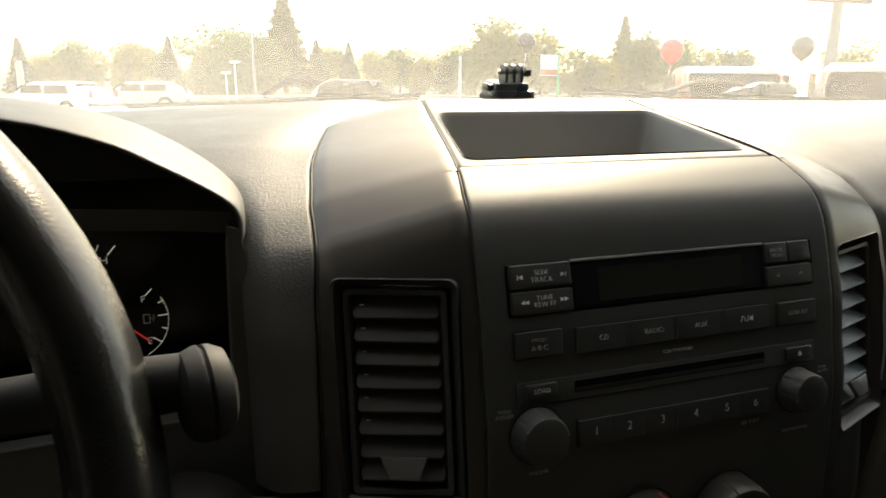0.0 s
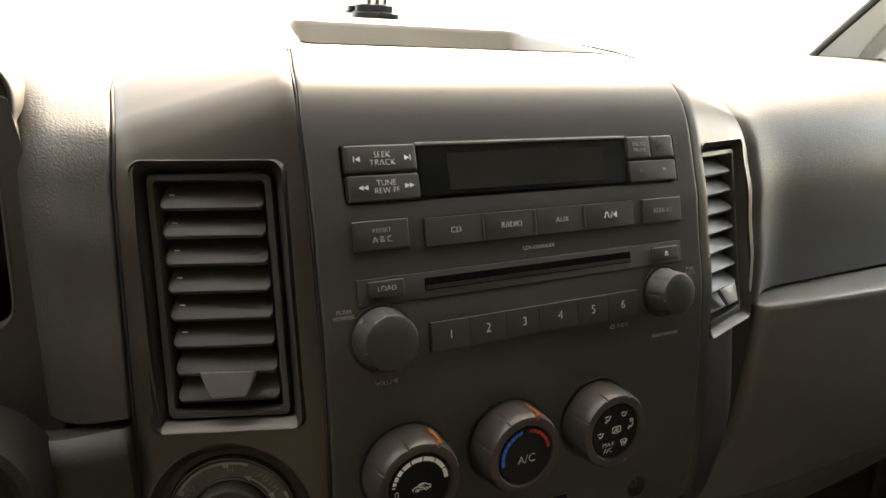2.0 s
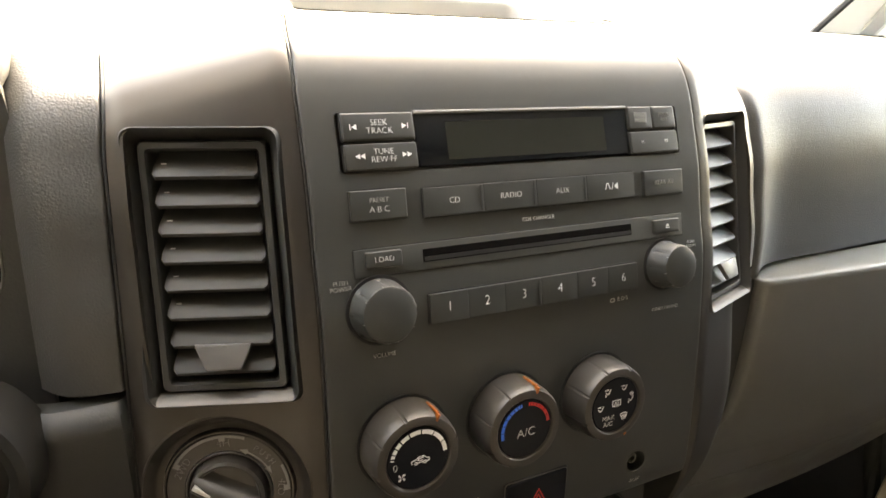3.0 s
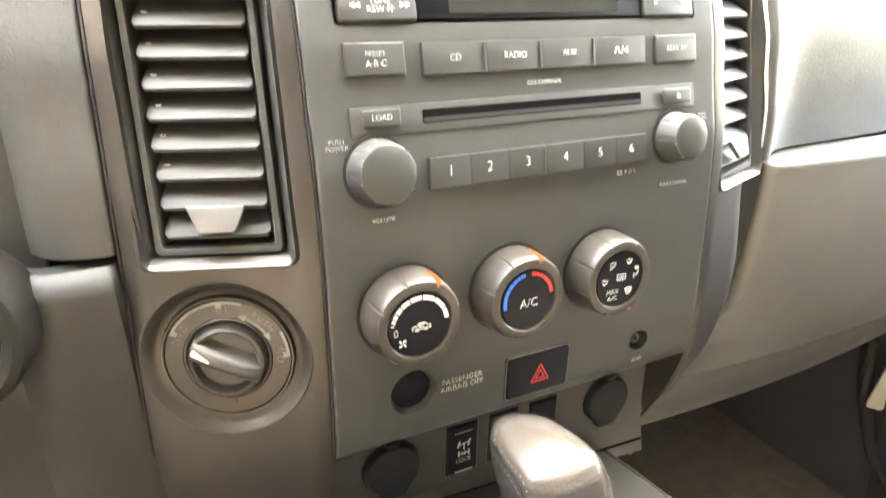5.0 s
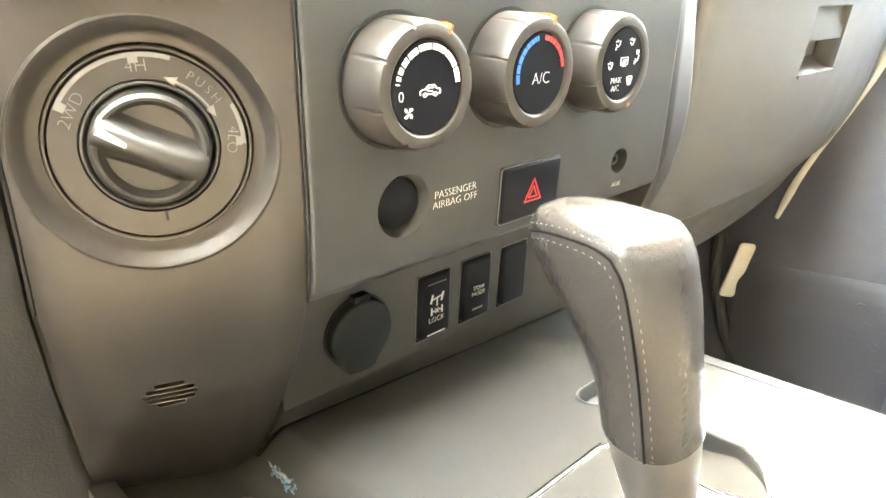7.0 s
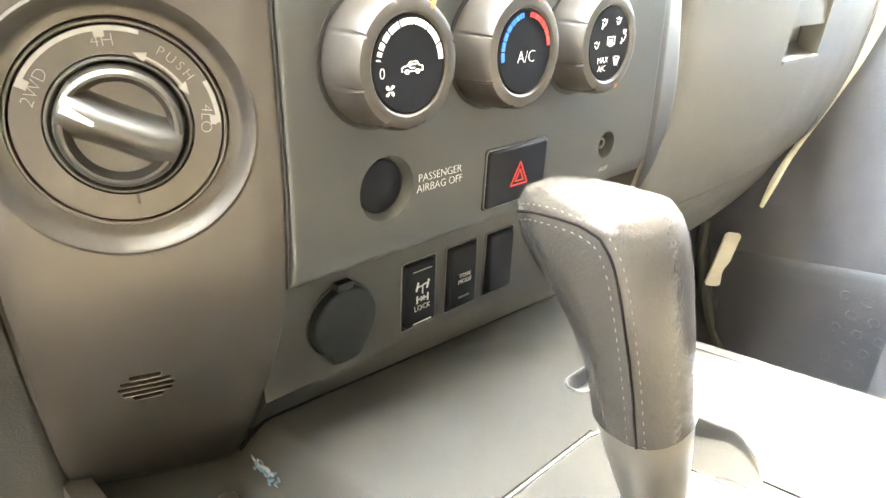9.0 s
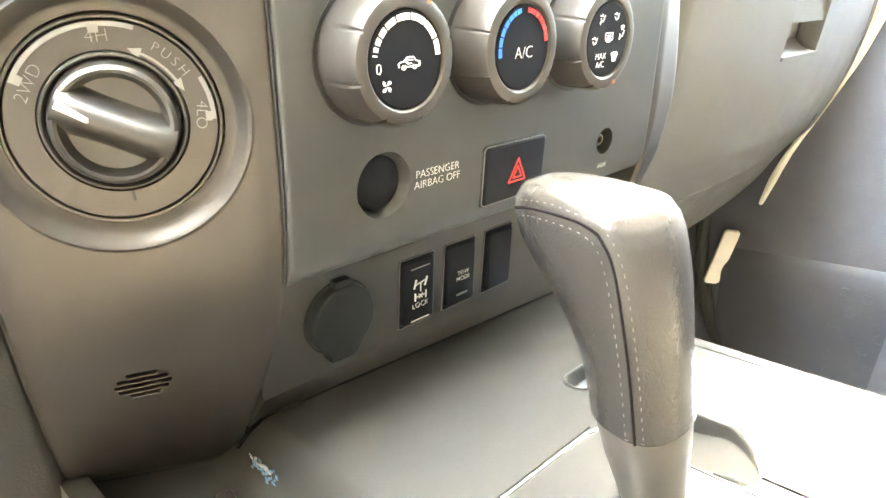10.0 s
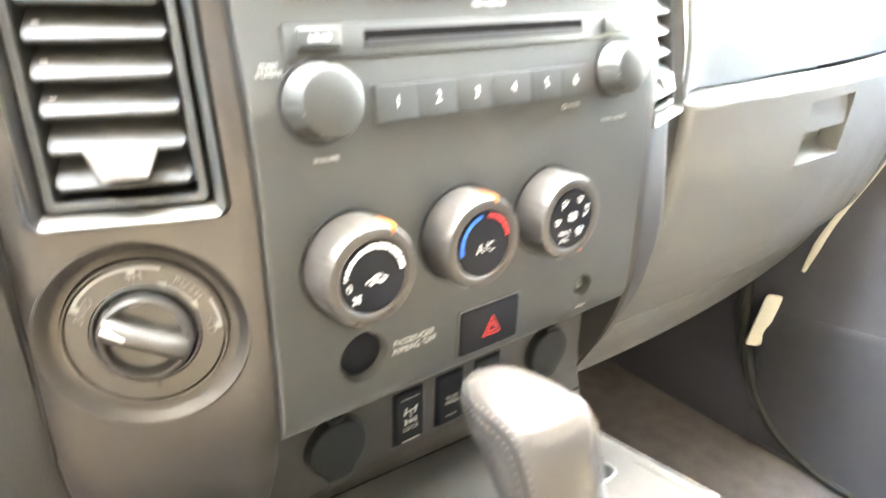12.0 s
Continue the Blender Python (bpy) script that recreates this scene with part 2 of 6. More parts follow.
def slab(outline, z0, z1, bevel=0.0, steps=2, bm=None, dome=0.0):
    """A plate with that outline from z0 to z1, its upper rim rounded; dome: how far its middle swells."""
    bm = bm or bmesh.new()
    cx = sum(p[0] for p in outline) / len(outline)
    cy = sum(p[1] for p in outline) / len(outline)
    ext = max(max(abs(p[0] - cx) for p in outline), 1e-6), max(max(abs(p[1] - cy) for p in outline), 1e-6)

    def ring(ins, z):
        return [bm.verts.new((cx + (x - cx) * (1 - ins / ext[0]), cy + (y - cy) * (1 - ins / ext[1]), z)) for x, y in outline]
    rings = [ring(0, z0)]
    if bevel:
        for k in range(steps + 1):
            a = math.pi / 2 * k / steps
            rings.append(ring(bevel * (1 - math.cos(a)), z1 - bevel * (1 - math.sin(a))))
    else:
        rings.append(ring(0, z1))
    n = len(outline)
    for a, b in zip(rings, rings[1:]):
        for i in range(n):
            bm.faces.new((a[i], a[(i + 1) % n], b[(i + 1) % n], b[i]))
    bm.faces.new(rings[0][::-1])
    if dome:
        c = bm.verts.new((cx, cy, z1 + dome))
        mid = [bm.verts.new((cx + (v.co.x - cx) * 0.55, cy + (v.co.y - cy) * 0.55, z1 + dome * 0.8)) for v in rings[-1]]
        for i in range(n):
            bm.faces.new((rings[-1][i], rings[-1][(i + 1) % n], mid[(i + 1) % n], mid[i]))
            bm.faces.new((mid[i], mid[(i + 1) % n], c))
    else:
        bm.faces.new(rings[-1])
    return bm


def lathe(profile, seg=48, bm=None, closed=True, mod=None):
    """Turns (radius, z) round z; mod(angle, radius, z) may change the radius."""
    bm = bm or bmesh.new()
    rings = []
    for r, z in profile:
        if r < 1e-6:
            rings.append([bm.verts.new((0, 0, z))])
        else:
            ring = []
            for k in range(seg):
                a = 2 * math.pi * k / seg
                q = mod(a, r, z) if mod else r
                ring.append(bm.verts.new((q * math.cos(a), q * math.sin(a), z)))
            rings.append(ring)
    for a, b in zip(rings, rings[1:]):
        for i in range(seg):
            j = (i + 1) % seg
            if len(a) == 1 and len(b) > 1:
                bm.faces.new((a[0], b[i], b[j]))
            elif len(b) == 1 and len(a) > 1:
                bm.faces.new((a[i], a[j], b[0]))
            elif len(a) > 1:
                bm.faces.new((a[i], a[j], b[j], b[i]))
    return bm


def tube(pts, radius, seg=10, bm=None):
    """A round bar along pts; radius: a number or one for each point."""
    bm = bm or bmesh.new()
    pts = [Vector(p) for p in pts]
    rad = radius if isinstance(radius, (list, tuple)) else [radius] * len(pts)
    up = Vector((0.13, 0.21, 0.97))
    rings = []
    for i, p in enumerate(pts):
        d = (pts[min(i + 1, len(pts) - 1)] - pts[max(i - 1, 0)]).normalized()
        side = d.cross(up)
        if side.length < 0.05:
            side = d.cross(Vector((1, 0, 0)))
        side.normalize()
        other = side.cross(d)
        rings.append([bm.verts.new(p + rad[i] * (math.cos(2 * math.pi * k / seg) * side + math.sin(2 * math.pi * k / seg) * other)) for k in range(seg)])
    for a, b in zip(rings, rings[1:]):
        for k in range(seg):
            bm.faces.new((a[k], a[(k + 1) % seg], b[(k + 1) % seg], b[k]))
    bm.faces.new(rings[0][::-1])
    bm.faces.new(rings[-1])
    return bm


def block(x0, x1, y0, y1, z0, z1, bevel=0.0, bm=None):
    bm = bm or bmesh.new()
    v = [bm.verts.new(p) for p in ((x0, y0, z0), (x1, y0, z0), (x1, y1, z0), (x0, y1, z0), (x0, y0, z1), (x1, y0, z1), (x1, y1, z1), (x0, y1, z1))]
    fs = [bm.faces.new([v[i] for i in f]) for f in ((3, 2, 1, 0), (4, 5, 6, 7), (0, 1, 5, 4), (1, 2, 6, 5), (2, 3, 7, 6), (3, 0, 4, 7))]
    if bevel:
        bmesh.ops.bevel(bm, geom=list({e for f in fs for e in f.edges}), offset=bevel, segments=2, affect="EDGES", profile=0.5)
    return bm


def moved(bm, m):
    bmesh.ops.transform(bm, matrix=m, verts=bm.verts[:])
    return bm


def lettering(text, size, m, mat, parent, align="CENTER", name="lettering", squeeze=1.0, deep=0.00012, bold=0.0):
    """Raised print; m: its pose, x along the line, z out of the surface."""
    cu = bpy.data.curves.new(name, "FONT")
    cu.body, cu.size, cu.align_x, cu.align_y, cu.extrude, cu.offset = text, size, align, "CENTER", deep, bold - 0.024 * size
    cu.resolution_u = 3
    cu.space_line = 0.92
    tmp = new("tmp", cu)
    bpy.context.view_layer.update()
    me = bpy.data.meshes.new_from_object(tmp.evaluated_get(bpy.context.evaluated_depsgraph_get()))
    bpy.data.objects.remove(tmp)
    bm = bmesh.new()
    bm.from_mesh(me)
    bpy.data.meshes.remove(me)
    moved(bm, Matrix.Diagonal((squeeze, 1, 1, 1)))
    return part(name, bm, mat, parent, "", m)


def arc(r0, r1, a0, a1, z0=0.0, z1=0.00025, n=None, bm=None):
    """A flat piece of a ring, in degrees, counted to the left from the x axis."""
    bm = bm or bmesh.new()
    n = n or max(2, int(abs(a1 - a0) / 6) + 1)
    rows = []
    for k in range(n + 1):
        a = radians(a0 + (a1 - a0) * k / n)
        c, s = math.cos(a), math.sin(a)
        rows.append([bm.verts.new(p) for p in ((r0 * c, r0 * s, z0), (r1 * c, r1 * s, z0), (r1 * c, r1 * s, z1), (r0 * c, r0 * s, z1))])
    for a, b in zip(rows, rows[1:]):
        for i in range(4):
            bm.faces.new((a[i], a[(i + 1) % 4], b[(i + 1) % 4], b[i]))
    bm.faces.new(rows[0][::-1])
    bm.faces.new(rows[-1])
    return bm


def poly(pts, z0=0.0, z1=0.00025, bm=None):
    """A flat piece with any simple outline."""
    bm = bm or bmesh.new()
    a = [bm.verts.new((x, y, z0)) for x, y in pts]
    b = [bm.verts.new((x, y, z1)) for x, y in pts]
    n = len(pts)
    bm.faces.new(a[::-1])
    bm.faces.new(b)
    for i in range(n):
        bm.faces.new((a[i], a[(i + 1) % n], b[(i + 1) % n], b[i]))
    return bm


def stroke(pts, w, z0=0.0, z1=0.00025, bm=None):
    """A flat line of width w along pts."""
    bm = bm or bmesh.new()
    for p, q in zip(pts, pts[1:]):
        d = Vector((q[0] - p[0], q[1] - p[1]))
        if d.length < 1e-7:
            continue
        d.normalize()
        s = Vector((-d.y, d.x)) * w / 2
        e = d * w * 0.3
        poly([(p[0] - e.x - s.x, p[1] - e.y - s.y), (q[0] + e.x - s.x, q[1] + e.y - s.y), (q[0] + e.x + s.x, q[1] + e.y + s.y), (p[0] - e.x + s.x, p[1] - e.y + s.y)], z0, z1, bm)
    return bm


# ---- the shapes of the dashboard ----
# heights and depths of the fascia's section
FZ = [1.300, 1.311, 1.335, 1.400, 1.450, 1.478, 1.506, 1.5335, 1.5430, 1.5500, 1.5560, 1.5605, 1.5645, 1.5685, 1.5720, 1.5745, 1.5785, 1.5825, 1.5862]
FY = [-0.0275, -0.030, -0.030, -0.027, -0.022, -0.015, -0.009, 0.0000, 0.0034, 0.0064, 0.0094, 0.0122, 0.0152, 0.0188, 0.0232, 0.0275, 0.0355, 0.0445, 0.0550]


def smooth_table(xs, ys, n=400, wide=5):
    """A dense, slightly smoothed table through xs, ys."""
    x = np.linspace(xs[0], xs[-1], n)
    y = np.interp(x, xs, ys)
    k = np.hanning(2 * wide + 3)
    y2 = np.convolve(np.pad(y, wide + 1, mode="reflect", reflect_type="odd"), k / k.sum(), mode="valid")
    return x, y2


FZS, FYS = smooth_table(FZ, FY, 400, 4)


def fascia_y(z):
    return float(np.interp(z, FZS, FYS))


def on_fascia(x, z, out=0.0):
    """The pose of a thing on the fascia: x to the right, y up along it, z out of it."""
    up = Vector((0, fascia_y(z + 0.012) - fascia_y(z - 0.012), 0.024)).normalized()
    xa = Vector((1, 0, 0))
    n = xa.cross(up)
    m = Matrix((xa, up, n)).transposed().to_4x4()
    m.translation = Vector((x, fascia_y(z), z)) + n * out
    return m


BZ = [1.180, 1.210, 1.240, 1.270, 1.300, 1.335, 1.375, 1.410, 1.450, 1.478, 1.506, 1.5335, 1.5430, 1.5500, 1.5560, 1.5605, 1.5645, 1.5685, 1.5720, 1.5745, 1.5788, 1.5828, 1.5862, 1.5890, 1.5925, 1.597, 1.601, 1.605, 1.611, 1.614]
BY = [0.030, 0.013, -0.003, -0.018, -0.0276, -0.0300, -0.0282, -0.0262, -0.0220, -0.0150, -0.0090, 0.0000, 0.0034, 0.0064, 0.0094, 0.0122, 0.0152, 0.0188, 0.0232, 0.0275, 0.0360, 0.0455, 0.0555, 0.0680, 0.088, 0.120, 0.150, 0.178, 0.215, 0.235]
SECTION = spread(list(zip(BY, BZ)), 521)
SLOPE = {-1: smooth_table([1.18, 1.30, 1.41, 1.53, 1.585, 1.60, 1.615], [0.28, 0.38, 0.44, 0.32, 0.20, 0.05, 0.0], 400, 20),
         1: smooth_table([1.18, 1.30, 1.34, 1.38, 1.41, 1.53, 1.585, 1.60, 1.615], [0.12, 0.15, 0.18, 0.28, 0.38, 0.32, 0.20, 0.05, 0.0], 400, 20)}
FALL = smooth_table([1.45, 1.50, 1.535, 1.55, 1.5605, 1.5745, 1.5862, 1.5925, 1.597, 1.605, 1.615], [0.0, 0.002, 0.011, 0.0175, 0.0210, 0.0215, 0.0195, 0.0155, 0.012, 0.0115, 0.012], 300, 12)


def left_edge(y):
    """Half the fascia's width on the driver's side, which narrows where it turns on to the top."""
    return float(np.interp(y, [0.006, 0.0275, 0.05, 0.06, 0.235], [0.1225, 0.1200, 0.1155, 0.1140, 0.081]))


def bezel_point(side, u, k):
    """u from 0 at the fascia to 1 at the outer edge; k: how far up the section, 0 to 1."""
    y, z = (float(q) for q in SECTION[min(520, max(0, round(k * 520)))])
    xi, xo = 0.1225, 0.2045
    if y > 0.055 and z > 1.5:
        if side < 0:
            xi = left_edge(y)
            xo = float(np.interp(y, [0.055, 0.068, 0.082, 0.100, 0.118, 0.146, 0.171, 0.204, 0.222, 0.235], [0.1965, 0.1945, 0.1925, 0.1900, 0.1870, 0.1805, 0.1740, 0.1640, 0.150, 0.118]))
        else:
            xi = float(np.interp(y, [0.06, 0.235], [0.1225, 0.1205]))
            xo = float(np.interp(y, [0.055, 0.10, 0.141, 0.178, 0.205, 0.219, 0.235], [0.2015, 0.194, 0.186, 0.176, 0.164, 0.154, 0.138]))
    elif side < 0:
        xo = float(np.interp(z, [1.18, 1.21, 1.27, 1.31, 1.40, 1.53, 1.55, 1.57, 1.587], [0.187, 0.1925, 0.2005, 0.2040, 0.2032, 0.2010, 0.2000, 0.1985, 0.1965]))
    else:
        xo = float(np.interp(z, [1.18, 1.21, 1.23, 1.25, 1.27, 1.285, 1.30, 1.33, 1.36, 1.395, 1.415, 1.43, 1.56, 1.587], [0.1232, 0.1240, 0.1260, 0.1300, 0.1390, 0.1500, 0.1640, 0.1820, 0.1920, 0.1975, 0.2020, 0.2045, 0.2045, 0.2025]))
    if side < 0 and z > 1.54 and y < 0.055:
        xi = left_edge(y)
    x = xi + (xo - xi) * u
    y += float(np.interp(z, *SLOPE[side])) * (x - 0.1225)
    edge = max(0.0, (u - 0.90) / 0.10)
    s = min(1.0, u / 0.11)
    y += 0.0016 * (1 - s * s * (3 - 2 * s)) * (z < 1.585)
    fall = float(np.interp(z, *FALL)) * max(0.0, (u - 0.06) / 0.94)
    up = min(1.0, max(0.0, (z - 1.54) / 0.04))
    if side > 0 and z < 1.425:
        # below the vent the passenger's bezel rolls away towards the glove box
        y += 0.022 * max(0.0, (u - 0.5) / 0.5) ** 2 * min(1.0, (1.425 - z) / 0.02) * min(1.0, max(0.0, (z - 1.265) / 0.05))
    return Vector((side * x, y + (0.0030 if side < 0 else 0.0012) * edge ** 2 * (1 - up), z - fall - 0.0025 * edge ** 2 * up))


def on_bezel(side, x, z, out=0.0):
    """The pose of a thing on the bezel: x to the right, y up along it, z out of it."""
    def at(xx, zz):
        k = float(np.interp(zz, [float(q[1]) for q in SECTION], range(521))) / 520
        return bezel_point(side, (xx - 0.1225) / (0.2045 - 0.1225), k)
    p = at(x, z)
    xa = (at(x + 0.01, z) - at(x - 0.01, z)).normalized() * side
    up = (at(x, z + 0.02) - at(x, z - 0.02)).normalized()
    n = xa.cross(up).normalized()
    up = n.cross(xa)
    m = Matrix((xa, up, n)).transposed().to_4x4()
    m.translation = p + n * out
    return m


# ---- cab: floor, roof, walls and glass that close the place ----
PILLAR = [(0.700, 0.354, 1.590), (0.725, 0.270, 1.684), (0.80, -0.10, 2.06)]
M["pillartrim"] = material("pale_grey_pillar_trim", (0.80, 0.77, 0.73), 0.6, bump=0.2, size=0.001, var=0.05)


def cab():
    cb = solo("cab_floor", block(-1.15, 0.84, -1.6, 0.9, 0.70, 0.74), "carpet", "dark grey carpeted cab floor", "floor", kind="structure")
    part("tunnel", sheet(lambda u, v: (u, v, 0.74 + 0.20 * math.exp(-((u + 0.02) / 0.24) ** 4)), np.linspace(-0.5, 0.5, 24), np.linspace(-1.4, 0.55, 6), (0, 0, -0.02)), "carpet", cb)
    solo("ceiling", sheet(lambda u, v: (u, v, 2.14 - 0.05 * (abs(u + 0.15) / 1.0) ** 3 - 0.07 * max(0, (v + 0.2)) ** 2), np.linspace(-1.12, 0.82, 12), np.linspace(-1.6, -0.12, 8), (0, 0, 0.04)), "liner", "grey fabric headlining of the cab", "ceiling", kind="structure")
    solo("wall_rear", block(-1.20, 0.86, -1.66, -1.60, 0.70, 2.14), "dark_lining", "dark lined rear wall of the cab", "wall", kind="structure")
    # firewall ahead of the feet
    solo("firewall", block(-1.15, 0.84, 0.50, 0.54, 0.70, 1.575), "carpet", "carpeted firewall below the dashboard", "wall", kind="structure")
    # doors, with the window line at shoulder height
    for name, x0, x1, s in (("door_1", 0.80, 0.86, 1), ("door_2", -1.20, -1.14, -1)):
        d = thing(name, pose((x0 + x1) / 2, -0.4, 0.70), "dark moulded plastic cab door with an armrest" if s > 0 else "dark plastic driver's door of the cab", "door", kind="structure")
        part("door_panel", block(x0, x1, -1.6, 0.62, 0.62, 1.475, 0.012), "door", d)
        inner = x0 if s > 0 else x1
        part("armrest", block(min(inner, inner - s * 0.07), max(inner, inner - s * 0.07), -0.85, -0.1, 1.22, 1.29, 0.02), "door", d)
        part("map_pocket", sheet(lambda u, v: (inner - s * (0.035 + 0.015 * math.sin(3.1 * (u + 0.6))), u, v), np.linspace(-0.9, -0.1, 14), np.linspace(0.80, 1.00, 5), (s * 0.012, 0, 0)), "door", d)
        part("sill_cap", block(x0 - 0.006, x1 + 0.006, -1.2, 0.42, 1.475, 1.492, 0.005), "door", d)
        # frame round the side window
        part("window_frame", tube([(inner, 0.45, 1.48), (inner - s * 0.02, 0.16, 1.80), (inner - s * 0.06, -0.12, 2.06), (inner - s * 0.08, -0.6, 2.10), (inner - s * 0.06, -1.2, 2.08)], 0.022, 8), "liner", d)
        if s > 0:
            edge = spread([(0.150, 0.990), (0.1207, 0.9962), (0.0163, 1.0146), (-0.0675, 1.0287), (-0.30, 1.062), (-0.9, 1.10)], 30)
            part("lower_panel", sheet(lambda k, v: (x0 - 0.0005 - 0.012 * min(1.0, v * 8) ** 0.5, float(edge[k][0]) - 0.02 * v, 0.76 + (float(edge[k][1]) - 0.76) * (1 - v)), range(30), [0, 0.02, 0.05, 0.09, 0.125, 0.3, 0.6, 1.0], (0.008, 0, 0)), "door_low", d, "moulded dark lower panel of the door")
            bm = bmesh.new()
            for i in range(7):
                for k in range(5):
                    moved_ring = lathe([(0.0080, -0.001), (0.0075, 0.0001), (0.0066, 0.0003), (0.0057, 0.0001), (0.0052, -0.001)], 20)
                    moved(moved_ring, pose(x0 - 0.0125, -0.030 - 0.030 * i - 0.015 * (k % 2), 0.985 - 0.026 * k, 0, -90, 0))
                    tmp = bpy.data.meshes.new("ring")
                    moved_ring.to_mesh(tmp)
                    moved_ring.free()
                    bm.from_mesh(tmp)
                    bpy.data.meshes.remove(tmp)
            part("dimple_field", bm, "door_low", d, "field of shallow moulded rings")
        if s < 0:
            # unseen board added over the driver's window to cut the fill light
            part("window_blocker", block(x0, x1, -1.6, 0.30, 1.49, 2.12, 0.01), "dark_lining", d)
        # unseen block added to narrow the side window's light from behind
        part("side_light_blocker", block(inner - 0.03, inner + 0.03, -1.60, -0.16 if s > 0 else -0.80, 1.45, 2.12, 0.01), "dark_lining", d)
    # pillars beside the windscreen, each with a dark gasket along the glass
    for name, s, x in (("pillar_1", 1, 0.0), ("pillar_2", -1, -0.34)):
        line = spread([PILLAR[0], PILLAR[1], PILLAR[2]], 16)
        p = thing(name, pose(s * 0.75 + x, 0.2, 1.6), "pale grey trimmed windscreen pillar", "pillar", kind="structure")
        def at(u, k):
            q = line[k]
            return (s * (float(q[0]) + (0.90 - float(q[0])) * u) + x, float(q[1]) - 0.10 * u + 0.012 * math.sin(u * 3.1), float(q[2]) + 0.006 * math.sin(u * 3.1))
        part("trim", sheet(at, np.linspace(0, 1, 10), range(16), (0, 0.03, 0.01)), "pillartrim", p)
        part("gasket", tube([(s * float(q[0]) + x, float(q[1]) + 0.002, float(q[2])) for q in line], 0.0055, 8), "black", p)
    # windscreen
    w = solo("window_1", sheet(lambda u, v: (-0.17 + u * (0.93 - 0.13 * v), 0.56 - 0.70 * v - 0.07 * u * u, 1.575 + 0.50 * v), np.linspace(-1, 1, 15), np.linspace(0, 1, 8)), glass_pane(), "clear laminated windscreen above the dashboard", "windscreen", kind="structure")
    w.visible_shadow = False
    # engine hood and the cowl panel below the glass
    h = solo("engine_hood", sheet(lambda u, v: (-0.17 + u * 0.88, 0.80 + 1.0 * v, 1.565 - 0.06 * v - 0.05 * abs(u) ** 4 + 0.012 * (abs(u) > 0.55) * (1 - v)), np.linspace(-1, 1, 30), np.linspace(0, 1, 12), (0, 0, -0.03)), "hood", "silver painted engine hood ahead of the windscreen", "vehicle hood")
    solo("cowl_panel", sheet(lambda u, v: (-0.17 + u * 0.9, 0.44 + 0.38 * v, 1.572 + 0.006 * math.sin(v * 3) - 0.02 * v), np.linspace(-1, 1, 12), np.linspace(0, 1, 6), (0, 0, -0.02)), "black", "matte black cowl panel at the foot of the windscreen", "cowl panel")
    # seats behind the camera
    for x in (-0.55, 0.24):
        st = thing("seat", pose(x, -0.85, 0.74), "grey cloth front seat", "seat", "front seats")
        part("cushion", moved(slab(rounded(0.52, 0.52, 0.08), 0, 0.20, 0.05, 4), pose(x, -0.72, 0.98)), "dark_lining", st)
        part("backrest", moved(slab(rounded(0.50, 0.66, 0.10), 0, 0.16, 0.05, 4), pose(x, -1.02, 1.48, 80)), "dark_lining", st)
        part("base", block(x - 0.2, x + 0.2, -0.9, -0.5, 0.74, 0.98, 0.01), "black", st)


def glass_pane():
    m = bpy.data.materials.new("thin_hazed_glass")
    m.use_nodes = True
    n, l = m.node_tree.nodes, m.node_tree.links
    tr, gl, mx = n.new("ShaderNodeBsdfTransparent"), n.new("ShaderNodeBsdfGlossy"), n.new("ShaderNodeMixShader")
    gl.inputs["Roughness"].default_value = 0.03
    tr.inputs[0].default_value = (0.93, 0.95, 0.94, 1)
    mx.inputs[0].default_value = 0.045
    # a translucent film that lays the pale veil of glare over the outside
    du, m2, dn = n.new("ShaderNodeBsdfTranslucent"), n.new("ShaderNodeMixShader"), n.new("ShaderNodeTexNoise")
    dn.inputs["Scale"].default_value, dn.inputs["Detail"].default_value = 2.5, 6
    mr = n.new("ShaderNodeMapRange")
    mr.inputs["From Min"].default_value, mr.inputs["From Max"].default_value = 0.3, 0.7
    mr.inputs["To Min"].default_value, mr.inputs["To Max"].default_value = 0.11, 0.22
    l.new(dn.outputs[0], mr.inputs["Value"])
    du.inputs[0].default_value = (0.9, 0.88, 0.82, 1)
    l.new(mr.outputs[0], m2.inputs[0])
    l.new(tr.outputs[0], m2.inputs[1])
    l.new(du.outputs[0], m2.inputs[2])
    l.new(m2.outputs[0], mx.inputs[1])
    l.new(gl.outputs[0], mx.inputs[2])
    l.new(mx.outputs[0], n["Material Output"].inputs["Surface"])
    return m


cab()


# ---- dashboard pads ----
RP = [(0.080, 1.416), (0.036, 1.420), (0.031, 1.432), (0.030, 1.465), (0.030, 1.500), (0.034, 1.520), (0.043, 1.540), (0.060, 1.557), (0.085, 1.570), (0.13, 1.583), (0.178, 1.592), (0.235, 1.599), (0.31, 1.603), (0.40, 1.601), (0.47, 1.588)]


def arc_table(pts):
    """Points with their distance along the line."""
    d = [0.0]
    for p, q in zip(pts, pts[1:]):
        d.append(d[-1] + (Vector(q) - Vector(p)).length)
    return d, pts


def edge_line(side):
    """The line along which a pad meets its bezel, then runs on to the middle of the dashboard."""
    pts = [bezel_point(side, 1.0, k) for k in np.linspace(0, 1, 520) if float(SECTION[round(k * 520)][1]) > 1.418]
    a = pts[-1]
    tail = spread([a, (side * 0.06, 0.244, 1.6125), (side * 0.02, 0.255, 1.6125), (0, 0.275, 1.612), (0, 0.33, 1.611), (0, 0.40, 1.607), (0, 0.47, 1.592)], 60)
    return arc_table([Vector(p) for p in pts] + [Vector([float(q) for q in p]) for p in tail[1:]])


